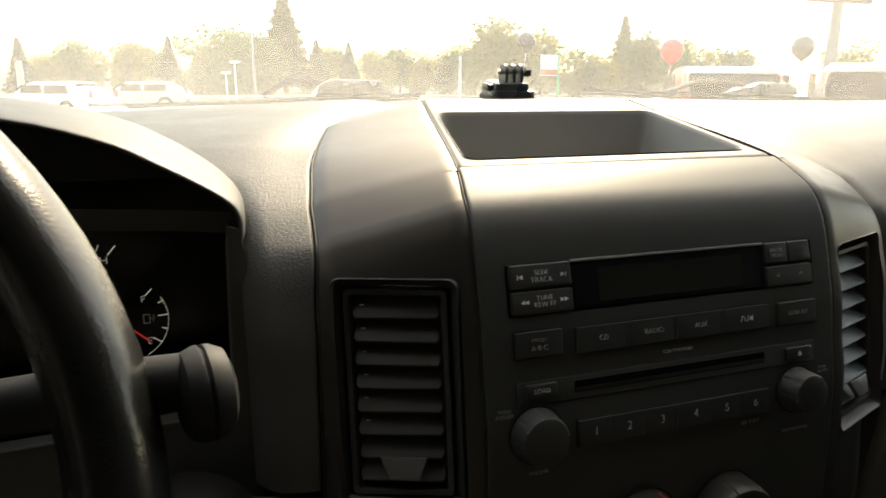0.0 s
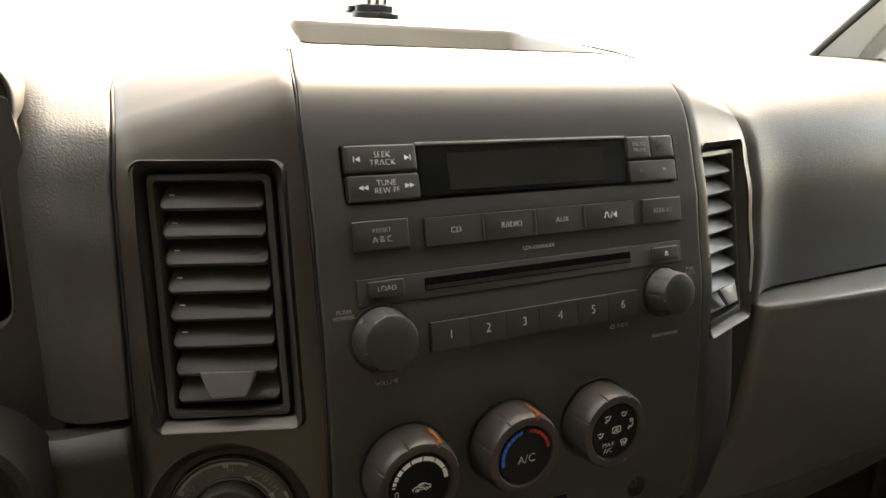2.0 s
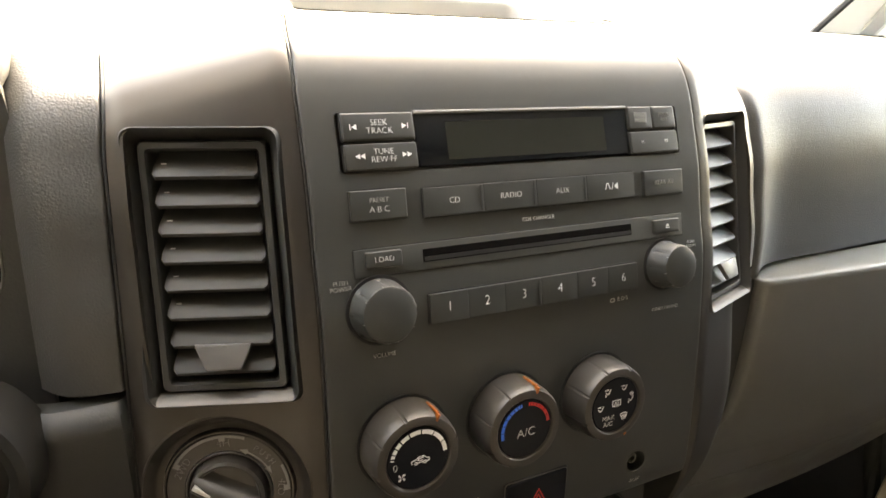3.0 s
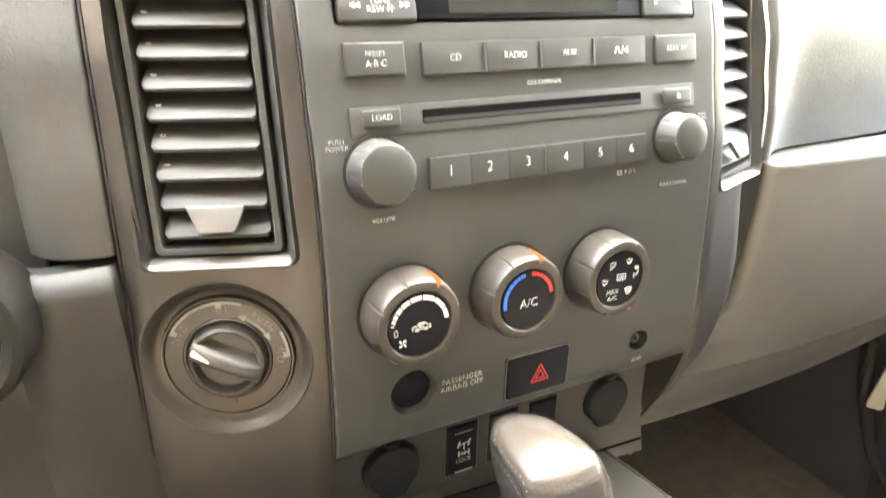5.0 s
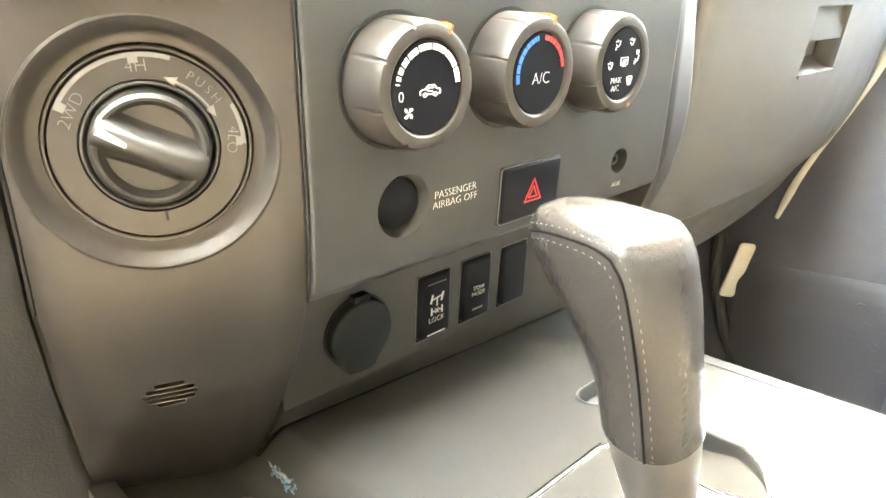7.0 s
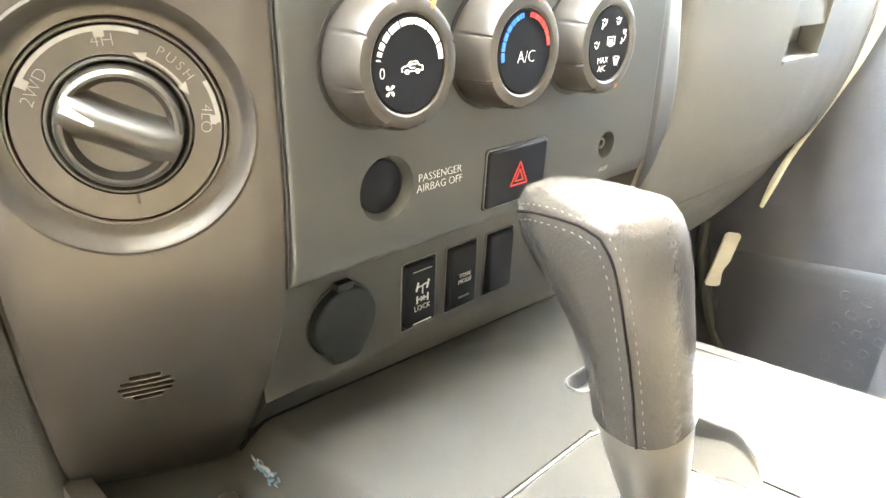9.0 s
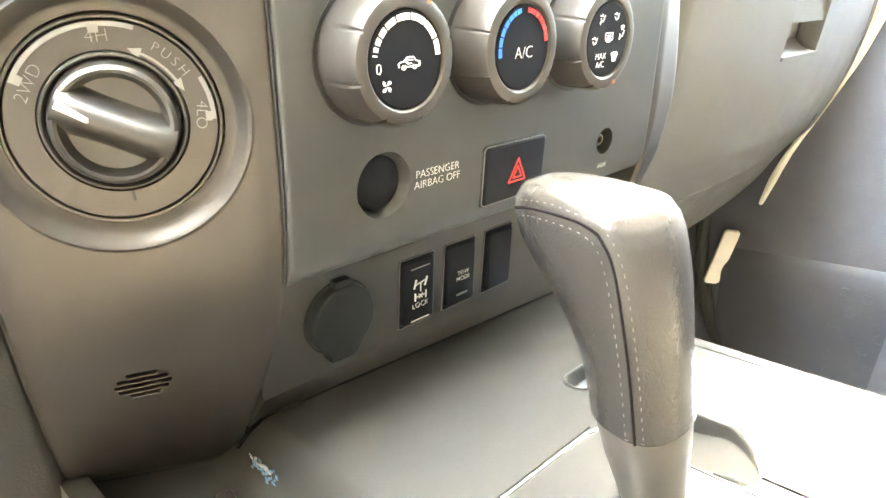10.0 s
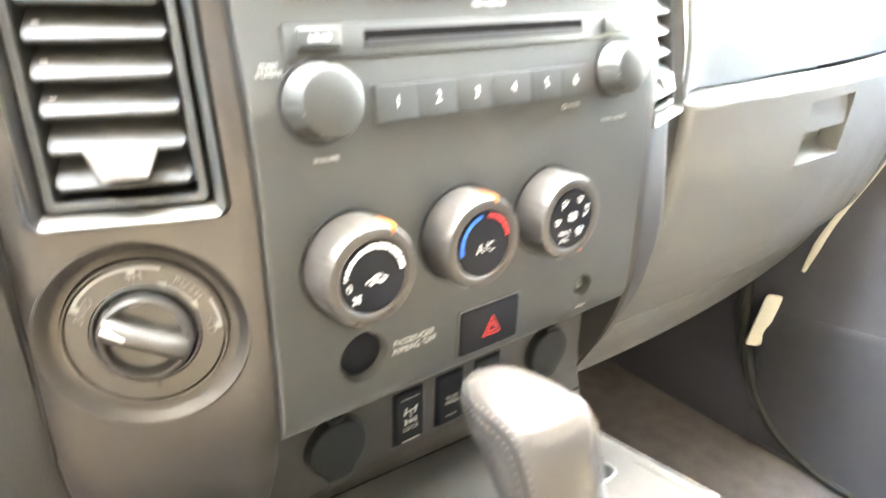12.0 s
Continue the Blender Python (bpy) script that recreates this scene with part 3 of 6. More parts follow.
def dash():
    d = thing("dashboard", pose(0, 0.2, 1.3), "charcoal moulded dashboard with pebbled vinyl pads", "dashboard")
    prof = [Vector((0, float(p[0]), float(p[1]))) for p in spread(RP, 200)]
    pd, _ = arc_table(prof)
    for side in (1, -1):
        ed, ep = edge_line(side)

        def at(u, t):
            r = Vector([float(np.interp(t * pd[-1], pd, [p[i] for p in prof])) for i in range(3)])
            # the first stretch of the pad's section runs under the bezel's foot
            e = Vector([float(np.interp(t * pd[-1] - 0.046, ed, [p[i] for p in ep])) for i in range(3)])
            if t * pd[-1] > 0.30:
                e = Vector([float(np.interp((t * pd[-1] - 0.30) / (pd[-1] - 0.30), [0, 1], [float(np.interp(0.30 - 0.046, ed, [p[i] for p in ep])), ep[-1][i]])) for i in range(3)])
            x0 = abs(e.x)
            far = 0.80 if side > 0 else float(np.interp(r.y, [0.07, 0.16], [0.2372, 1.13]))
            if side > 0:
                x = x0 + (far - x0) * u ** 2.4
            elif u < 0.6:
                x = x0 + (0.2372 - x0) * (u / 0.6) ** 1.4
            else:
                x = 0.2372 + (far - 0.2372) * ((u - 0.6) / 0.4) ** 1.4
            w = math.exp(-((x - x0) / 0.03) ** 2)
            y = r.y + (e.y - r.y) * w
            z = r.z + (e.z - r.z) * w
            z += 0.006 * math.exp(-(x / 0.3) ** 2) * min(1.0, max(0.0, (r.y - 0.06) / 0.12)) * (1 - w)
            if side > 0:
                y += 0.010 * (max(0.0, x - 0.205) / 0.3) ** 2 * (r.y < 0.3)
            else:
                y -= 0.010 * (1 - min(1.0, r.y / 0.2)) * (1 - w)
                z -= 0.008 * min(1.0, max(0.0, (x - 0.06) / 0.25)) * min(1.0, max(0.0, (r.y - 0.15) / 0.12))
                y += 0.012 * min(1.0, max(0.0, (x - 0.222) / 0.015)) ** 2 * min(1.0, max(0.0, (0.11 - r.y) / 0.05))
            g = max(0.0, 1 - (x - x0) / (0.0022 if side < 0 else 0.013))
            top = min(1.0, max(0.0, (r.z - 1.53) / 0.04))
            return Vector((side * (x + 0.0016), y + (0.0025 if side < 0 else 0.010) * g ** 2 * (1 - top), z - (0.0018 if side < 0 else 0.006) * g ** 2 * top))
        part("passenger_pad" if side > 0 else "driver_pad", sheet(at, np.linspace(0, 1, 56), np.linspace(0.09, 1, 120), (0, 0.0, -0.012)), "pad", d, "black pebbled vinyl passenger pad" if side > 0 else "black pebbled vinyl strip beside the instruments")
    # dark gaps between the panels
    for s in (-1, 1):
        ks = np.linspace(0.14, 1, 260)
        part("gap_strip", tube([bezel_point(s, 0.0, k) + Vector((-s * 0.0006, 0.0004, -0.0002)) for k in ks if bezel_point(s, 0.0, k).z > 1.299], 0.00055, 6), "black", d)
        part("gap_strip", tube([bezel_point(s, 1.0, k) + Vector((s * 0.0007, 0.0006, -0.0002)) for k in ks if bezel_point(s, 1.0, k).z > 1.31], 0.0008, 6), "black", d)
    part("gap_strip", tube(spread([(-0.1144, 0.0556, 1.5853), (0.1222, 0.0556, 1.5857)], 12), 0.0009, 6), "black", d)
    # dark body behind all the fascias
    part("core", block(-0.20, 0.20, 0.075, 0.45, 1.20, 1.535), "black", d)
    part("passenger_core", block(0.2, 0.79, 0.17, 0.48, 1.10, 1.55), "black", d)
    part("driver_core", block(-1.13, -0.2, 0.17, 0.48, 1.12, 1.53), "black", d)
    return d


dashboard = dash()


def fascia():
    f = thing("center_fascia", pose(0, 0, 1.30), "charcoal satin plastic fascia round the radio and climate knobs", "fascia")
    zs = [1.3005, 1.301, 1.303] + list(np.linspace(1.306, 1.54, 40)) + list(np.linspace(1.543, 1.5862, 40))
    xs = [-0.1212, -0.1209, -0.1205, -0.1200] + list(np.linspace(-0.1185, 0.1185, 20)) + [0.1200, 0.1205, 0.1209, 0.1212]

    def at(x, z):
        e = max(0.0, (abs(x) - 0.1200) / 0.0012)
        b = max(0.0, (1.306 - z) / 0.0055)
        if x < 0 and z > 1.54:
            x *= (left_edge(fascia_y(z)) - 0.0013) / 0.1212
        return Vector((x, fascia_y(z) + 0.0007 * e ** 2 + 0.004 * b ** 2, z - (0.0010 * e ** 2 if z > 1.565 else 0)))
    body = part("panel", sheet(at, xs, zs, (0, 0.011, -0.004)), "fascia", f)
    # holes for the lamp, the socket and the switch
    cut(body,
        moved(lathe([(0, -0.0056), (0.0108, -0.0056), (0.0134, 0.0), (0.0153, 0.004), (0, 0.004)], 40), on_fascia(-0.0785, 1.3325)),
        moved(lathe([(0, -0.02), (0.0062, -0.02), (0.0078, 0.01), (0, 0.01)], 32), on_fascia(0.0755, 1.3252)),
        moved(slab(rounded(0.0445, 0.0292, 0.0022), -0.02, 0.01), on_fascia(-0.0006, 1.3240)),
        moved(slab(rounded(0.212, 0.0285, 0.002), -0.004, 0.02), on_fascia(0.0003, 1.5275)))
    # underside that runs back to the switch panel, coloured black for the shade beneath
    part("underside", sheet(lambda x, v: (x, -0.0215 + v * 0.026, 1.2995 - 0.004 * v), np.linspace(-0.121, 0.121, 8), np.linspace(0, 1, 3), (0, 0, 0.006)), "black", f)
    return f


center_fascia = fascia()


def switch_panel():
    s = thing("switch_panel", pose(0, 0, 1.215), "grey lower switch panel above the console", "switch panel")
    b = part("panel", sheet(lambda x, z: (x * float(np.interp(z, [1.205, 1.24, 1.30], [0.985, 0.995, 1.0])), (0.0128 - 0.074 * (x + 0.119)) * max(0.0, (1.2345 - z) / 0.019), z), np.linspace(-0.121, 0.121, 24), list(np.linspace(1.208, 1.2345, 6)) + list(np.linspace(1.2348, 1.302, 12)), (0, 0.012, 0)), "console", s)
    part("lip", tube([(x, 0.0122 - 0.074 * (x + 0.119), 1.2172 - 0.13 * (0.0122 - 0.074 * (x + 0.119)) - 0.0195 * max(0.0, (-0.113 - x) / 0.022) ** 1.6) for x in np.linspace(-0.128, 0.1185, 40)], 0.0008, 6), "seamdark", s, "dark joint along the foot of the panel")
    cut(b, *[moved(slab(rounded(0.0236, 0.0388, 0.0015), -0.008, 0.01), pose(x, 0.0, 1.2588, 90)) for x in (-0.0318, -0.0013, 0.0290)])
    return s


lower_panel = switch_panel()


def bezel(side):
    b = thing("vent_bezel", on_bezel(side, 0.16, 1.47), "warm grey metallic bezel round a tall air vent" + (" and drive selector" if side < 0 else ""), "bezel", "pair of vent bezels")
    us = [0, 0.006, 0.015] + list(np.linspace(0.04, 0.88, 26)) + [0.91, 0.94, 0.96, 0.98, 1.0]
    ks = np.linspace(0, 1, 240)

    def at(u, k):
        p = bezel_point(side, min(u, 1.0), k)
        e = max(0.0, (0.015 - u) / 0.015)
        return p + Vector((0, 0.0006 * e ** 2, -0.0004 * e ** 2 * (p.z > 1.56)))
    shell = part("shell", sheet(at, us, ks, (0, 0.005, -0.004)), "bezel", b)

    def rim(u, k):
        p = bezel_point(side, 1.0, k)
        top = min(1.0, max(0.0, (p.z - 1.55) / 0.03))
        return p + Vector((0, 0.0005 + 0.016 * u * (1 - top), -0.0004 - 0.012 * u * top))
    # passenger's edge is darker: the gap's shade is put into its colour
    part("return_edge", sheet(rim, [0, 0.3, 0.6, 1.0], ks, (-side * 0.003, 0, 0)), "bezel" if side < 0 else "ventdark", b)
    if side > 0:
        low = [k for k in ks if 1.195 < bezel_point(1, 0.0, k).z < 1.3025]
        part("inner_wall", sheet(lambda u, k: bezel_point(1, 0.0, k) * (1 - u) + Vector((0.1172, 0.002, bezel_point(1, 0.0, k).z)) * u + Vector((0, 0.0006 * (1 - u), 0)), np.linspace(0, 1, 6), low, (0.003, 0, 0)), "bezel", b, "brownish inner wall beside the switch panel")
    # the vent leans outwards at its top
    v = on_bezel(side, 0.1645, 1.474) @ Matrix(((1, side * 0.053, 0, 0), (0, 1, 0, 0), (0, 0, 1, 0), (0, 0, 0, 1)))
    cut(shell, moved(slab(rounded(0.0672, 0.1258, 0.0055), -0.03, 0.02), v), folded=side < 0)
    return b, shell, v


bezel_left, shell_left, vent_pose_left = bezel(-1)
bezel_right, shell_right, vent_pose_right = bezel(1)


def glove_point(x, k):
    y, z = k
    mid = ((x - 0.42) / 0.38) ** 2
    return Vector((x, y + 0.030 * mid - 0.004 - 0.012 * max(0, 1 - mid) * (z > 1.25), z))


GP = [(0.032, 1.4125), (0.0165, 1.4120), (0.0125, 1.409), (0.0130, 1.400), (0.0135, 1.38), (0.016, 1.34), (0.023, 1.29), (0.037, 1.24), (0.050, 1.205)]
LP = [(0.060, 1.203), (0.054, 1.201), (0.062, 1.190), (0.085, 1.155), (0.105, 1.115), (0.125, 1.095), (0.17, 1.09)]


def glove_box():
    g = thing("glove_box", pose(0.5, 0.05, 1.2), "charcoal grained glove box door with a recessed pull", "glove box")
    xs = np.concatenate(([0.2215, 0.2222, 0.2235, 0.2255], np.linspace(0.229, 0.72, 30), [0.724, 0.7265, 0.7275]))

    def at(x, k):
        e = max(0.0, (0.2280 - x) / 0.0065, (x - 0.722) / 0.0055)
        # towards its foot the lid reaches in to the centre stack
        t = min(1.0, max(0.0, (1.305 - k[1]) / 0.075))
        p = glove_point(x - 0.062 * max(0.0, 1 - (x - 0.2215) / 0.09) * t * t * (3 - 2 * t), k)
        return p + Vector((0, 0.006 * e ** 2, 0))
    d = part("lid", sheet(at, xs, spread(GP, 60), (0, 0.02, 0.0)), "glove", g)
    c = glove_point(0.437, (0.0155, 1.3675))
    cut(d, block(0.393, 0.480, -0.05, c.y + 0.022, 1.340, 1.398))
    # pull: a cup with a sloping lower half
    part("cup", block(0.392, 0.481, c.y + 0.0225, c.y + 0.026, 1.338, 1.400), "glove", g)
    part("pull", sheet(lambda x, v: (x, c.y + 0.0015 + 0.0045 * (1 - v) ** 2, 1.3985 - 0.0300 * v), np.linspace(0.3935, 0.4795, 8), np.linspace(0, 1, 8), (0, 0.004, 0)), "glove", g)
    part("cup_floor", sheet(lambda x, v: (x, c.y - 0.0012 + 0.024 * v, 1.3405 + 0.010 * v ** 3), np.linspace(0.3930, 0.4800, 8), np.linspace(0, 1, 8), (0, 0, -0.003)), "glove", g)
    part("lower_lip", sheet(glove_point, np.linspace(0.128, 0.795, 30), spread(LP, 30), (0, 0.006, 0.004)), "glove", g, "charcoal lower edge below the lid")
    # fixed panels beside the lid
    part("end_panel", sheet(glove_point, np.linspace(0.7295, 0.797, 8), spread(GP, 40), (0, 0.02, 0)), "glove", g)
    # the inner one's dark colour stands in for shade in the gap
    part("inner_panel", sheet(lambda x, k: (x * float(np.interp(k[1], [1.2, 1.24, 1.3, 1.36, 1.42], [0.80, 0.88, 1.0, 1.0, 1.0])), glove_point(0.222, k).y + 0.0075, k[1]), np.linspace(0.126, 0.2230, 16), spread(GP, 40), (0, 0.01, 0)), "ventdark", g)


glove_box()


M["strip"] = material("dark_olive_rubber", (0.032, 0.032, 0.028), 0.6, var=0.12, varsize=0.05)
M["knee"] = material("dark_grained_knee_plastic", (0.033, 0.033, 0.031), 0.48, bump=0.25, size=0.0010, kind="pebble", var=0.08)


def knee_panel():
    k = thing("knee_panel", pose(-0.25, 0.02, 1.15), "dark charcoal knee panel below the steering column", "knee panel")

    def at(x, v):
        z = 1.4125 - 0.30 * v
        e = max(0.0, 1 - v / 0.035)
        g = max(0.0, (-0.2085 - x) / 0.03)
        y = 0.004 + 0.05 * v ** 1.5 + 0.008 * e ** 2
        y += 0.006 * max(0.0, 1 - abs(x + 0.2065) / 0.004) ** 2
        y += 0.010 * max(0.0, (-0.230 - x) / 0.02) ** 2 if -0.252 < x else 0.012
        edge = float(np.interp(z, [1.10, 1.18, 1.21, 1.27, 1.31], [0.178, 0.187, 0.1925, 0.2005, 0.2045])) - 0.0035 * min(1.0, v / 0.3)
        w = min(1.0, max(0.0, (x + 0.236) / 0.0295))
        return (x + (0.2065 - edge) * w, y + 0.004 * w * min(1.0, v), z)
    part("panel", sheet(at, np.concatenate((np.linspace(-0.255, -0.212, 16), [-0.210, -0.208, -0.2065])), np.concatenate((np.linspace(0, 0.04, 8), np.linspace(0.06, 1, 24))), (0, 0.01, 0)), "knee", k)
    part("lower_panel", sheet(lambda x, v: (x, 0.03 + 0.06 * v, 1.40 - 0.30 * v), np.linspace(-0.9, -0.24, 12), np.linspace(0, 1, 8), (0, 0.012, 0)), "knee", k)


knee_panel()


def con_z(y):
    return 1.217 - 0.13 * y


def driver_step(x):
    """The console's driver's side drops by a soft step, then climbs a little to its edge."""
    t = min(1.0, max(0.0, (-0.112 - x) / 0.022))
    return -0.0195 * t * t * (3 - 2 * t) + 0.26 * max(0.0, -0.138 - x)


def recess(u, y):
    """The hollow beside the lever: a steep wall towards the passenger, a floor that rises to the rear; u: 0 to 3."""
    wall = 0.0165 if y > -0.145 else 0.0165 - 0.0225 * ((-0.145 - y) / 0.023) ** 1.6
    if u < 1:
        x = -0.0175 + (wall - 0.0016 + 0.0175) * u
    elif u < 2:
        x = wall - 0.0016 + 0.0016 * (u - 1)
    else:
        x = wall + (0.0215 - wall) * (u - 2)
    t = min(1.0, max(0.0, 2 - u))
    deep = 0.0080 * min(1.0, max(0.0, (y + 0.168) / 0.034))
    left = min(1.0, max(0.0, (x + 0.0175) / 0.005))
    lip = 0.0010 * math.exp(-((x - wall - 0.0009) / 0.0009) ** 2) * min(1.0, deep / 0.003) * min(1.0, (0.0215 - x) / 0.002)
    return (x, y, con_z(y) - deep * t * t * (3 - 2 * t) * left * left * (3 - 2 * left) + lip)


def console():
    c = thing("center_console", pose(0, -0.2, 0.94), "taupe satin plastic centre console with a shifter plate", "console")

    def top(u, v):
        # u across from the driver's side to the passenger's, v rearwards
        y = 0.045 - 0.545 * v
        z = con_z(y) + driver_step(u)
        if u > 0.0835:
            t = (u - 0.0835) / 0.008
            z -= 0.004 * t ** 2
        return (u, y, z)
    us = np.concatenate((np.linspace(-0.195, -0.14, 10), np.linspace(-0.1375, -0.110, 20), np.linspace(-0.10, 0.0835, 22), [0.0860, 0.0885, 0.0905, 0.0915]))
    body = part("top", sheet(top, us, np.linspace(0, 1, 60), (0, 0, -0.009)), "console_top", c)
    # parting lines, the coin slot and the gate of the lever
    lines = [block(-0.14, -0.022, -0.1025, -0.1017, con_z(-0.102) - 0.0010, 1.30), block(0.0765, 0.0776, -0.45, -0.085, con_z(-0.1) - 0.004, 1.31)]
    slot = moved(slab(rounded(0.062, 0.015, 0.007), -0.02, 0.02), pose(0.031, -0.0775, con_z(-0.0775)))
    gate = block(-0.0175, 0.0215, -0.168, -0.112, 1.20, 1.32)
    lines += [block(-0.0078, -0.0062, -0.46, -0.1685, con_z(-0.17) - 0.003, 1.34), block(-0.0190, -0.0180, -0.46, -0.12, con_z(-0.14) - 0.003, 1.34)]
    cut(body, *lines, slot, gate)
    part("panel_edge", tube(spread([(-0.139, -0.1039, con_z(-0.1039)), (-0.036, -0.1039, con_z(-0.1039)), (-0.026, -0.1046, con_z(-0.1046)), (-0.020, -0.1062, con_z(-0.1062))], 24), 0.0010, 8), "console_top", c, "rounded edge of the shifter panel")
    part("gate_recess", sheet(recess, list(np.linspace(0, 1, 14)) + list(np.linspace(1.1, 2, 10)) + list(np.linspace(2.05, 3, 14)), np.linspace(-0.168, -0.112, 60), (0, 0, -0.004)), "console_top", c, "sloping recess beside the gear lever")
    part("side_wall", sheet(lambda u, v: (0.0915 + 0.006 * v, 0.03 - 0.53 * u, con_z(0.03 - 0.53 * u) - 0.0045 - 0.27 * v), np.linspace(0, 1, 20), np.linspace(0, 1, 8), (-0.01, 0, 0)), "console", c)
    part("driver_side_wall", sheet(lambda u, v: (-0.195 - 0.006 * v, 0.06 - 0.56 * u, con_z(0.06 - 0.56 * u) - 0.0015 - 0.27 * v), np.linspace(0, 1, 20), np.linspace(0, 1, 8), (0.01, 0, 0)), "console", c)
    part("slot_floor", block(-0.005, 0.066, -0.09, -0.065, con_z(-0.0775) - 0.013, con_z(-0.0775) - 0.010), "black", c)
    return c


center_console = console()


def bright_gap_strip():
    # the gap's bright daylight is built as a pale cream strip
    pts = spread([(0.7985, 0.030, 1.41), (0.7985, 0.033, 1.38), (0.7985, 0.050, 1.284), (0.7985, 0.098, 1.154), (0.7985, 0.117, 1.075)], 20)
    solo("bright_gap_strip", tube(pts, [float(np.interp(i, [0, 5, 10, 13, 16, 19], [0.016, 0.014, 0.0045, 0.004, 0.006, 0.003])) for i in range(20)], 10), "cream", "pale strip for the bright line of daylight between dashboard end and door", "door seal")


bright_gap_strip()
solo("weatherstrip", tube(spread([(0.796, 0.196, 1.03), (0.796, 0.188, 0.97), (0.796, 0.170, 0.905), (0.796, 0.138, 0.842), (0.796, 0.090, 0.790), (0.796, 0.030, 0.762), (0.796, -0.05, 0.752), (0.796, -0.30, 0.750)], 50), 0.012, 10), "strip", "dark olive rubber weatherstrip round the door opening", "weatherstrip")


# ---- air vents ----
def air_vent(side, v):
    v = v @ pose(-0.0018 if side < 0 else 0.0, 0, 0)
    a = thing("air_vent", v @ Matrix(((1, -side * 0.053, 0, 0), (0, 1, 0, 0), (0, 0, 1, 0), (0, 0, 0, 1))), "grey plastic air vent with tilted louvres and a silver tab", "air vent", "pair of centre air vents")

    def loft(outs, mat, name):
        bm = bmesh.new()
        rings = [[bm.verts.new((x, y, z)) for x, y in rounded(w, h, r)] for w, h, r, z in outs]
        n = len(rings[0])
        for p, q in zip(rings, rings[1:]):
            for i in range(n):
                bm.faces.new((p[i], p[(i + 1) % n], q[(i + 1) % n], q[i]))
        return part(name, moved(bm, v), mat, a)
    loft([(0.0722, 0.1276, 0.006, -0.0045), (0.0668, 0.1254, 0.0055, -0.0016), (0.0655, 0.1240, 0.005, -0.0030), (0.0585, 0.1170, 0.004, -0.0100), (0.0570, 0.1155, 0.003, -0.0160)], "ventdark", "surround")
    loft([(0.0568, 0.1150, 0.003, -0.016), (0.0562, 0.1142, 0.003, -0.0075), (0.0550, 0.1130, 0.003, -0.0062), (0.0500, 0.1080, 0.0025, -0.0062), (0.0486, 0.1066, 0.002, -0.0078), (0.0480, 0.1060, 0.002, -0.036), (0.001, 0.001, 0.0002, -0.036)], "ventframe", "housing")
    part("sill", moved(sheet(lambda x, t: (x, -0.0624 + 0.0046 * t, -0.0016 - 0.0060 * t ** 1.3), np.linspace(-0.031, 0.031, 10), np.linspace(0, 1, 6), (0, -0.001, -0.002)), v), "bezel", a, "warm grey sill below the louvres")
    for i in range(8):
        y = 0.0424 - 0.01285 * i
        bm = slab([(-0.0232, 0.000), (-0.0215, -0.0022), (0.0215, -0.0022), (0.0232, 0.000), (0.0232, 0.0035), (0.0215, 0.0130), (0.0215, 0.024), (-0.0215, 0.024), (-0.0215, 0.0130), (-0.0232, 0.0035)], -0.0011, 0.0011, 0.0007)
        part("louvre", moved(bm, v @ pose(0, y, -0.0085, -44)), "vent", a)
        if i < 6:
            part("pivot_pin", moved(block(-0.0012, 0.0012, -0.00035, 0.00035, -0.001, 0.001), v @ pose(-0.0185, y + 0.0048, -0.0125)), "white", a)
    tab = [(-0.0128, 0.0012), (-0.0122, -0.0006), (-0.0082, -0.0098), (-0.0072, -0.0107), (0.0072, -0.0107), (0.0082, -0.0098), (0.0122, -0.0006), (0.0128, 0.0012)]
    part("thumb_tab", moved(slab(tab, -0.001, 0.0016, 0.0007), v @ pose(0.001, -0.0362, -0.0050, -18)), "tab", a, "silver thumb tab")


M["ventframe"] = material("vent_frame_plastic", (0.034, 0.034, 0.032), 0.42, bump=0.2, size=0.0004, var=0.06)
air_vent(-1, vent_pose_left)
air_vent(1, vent_pose_right)


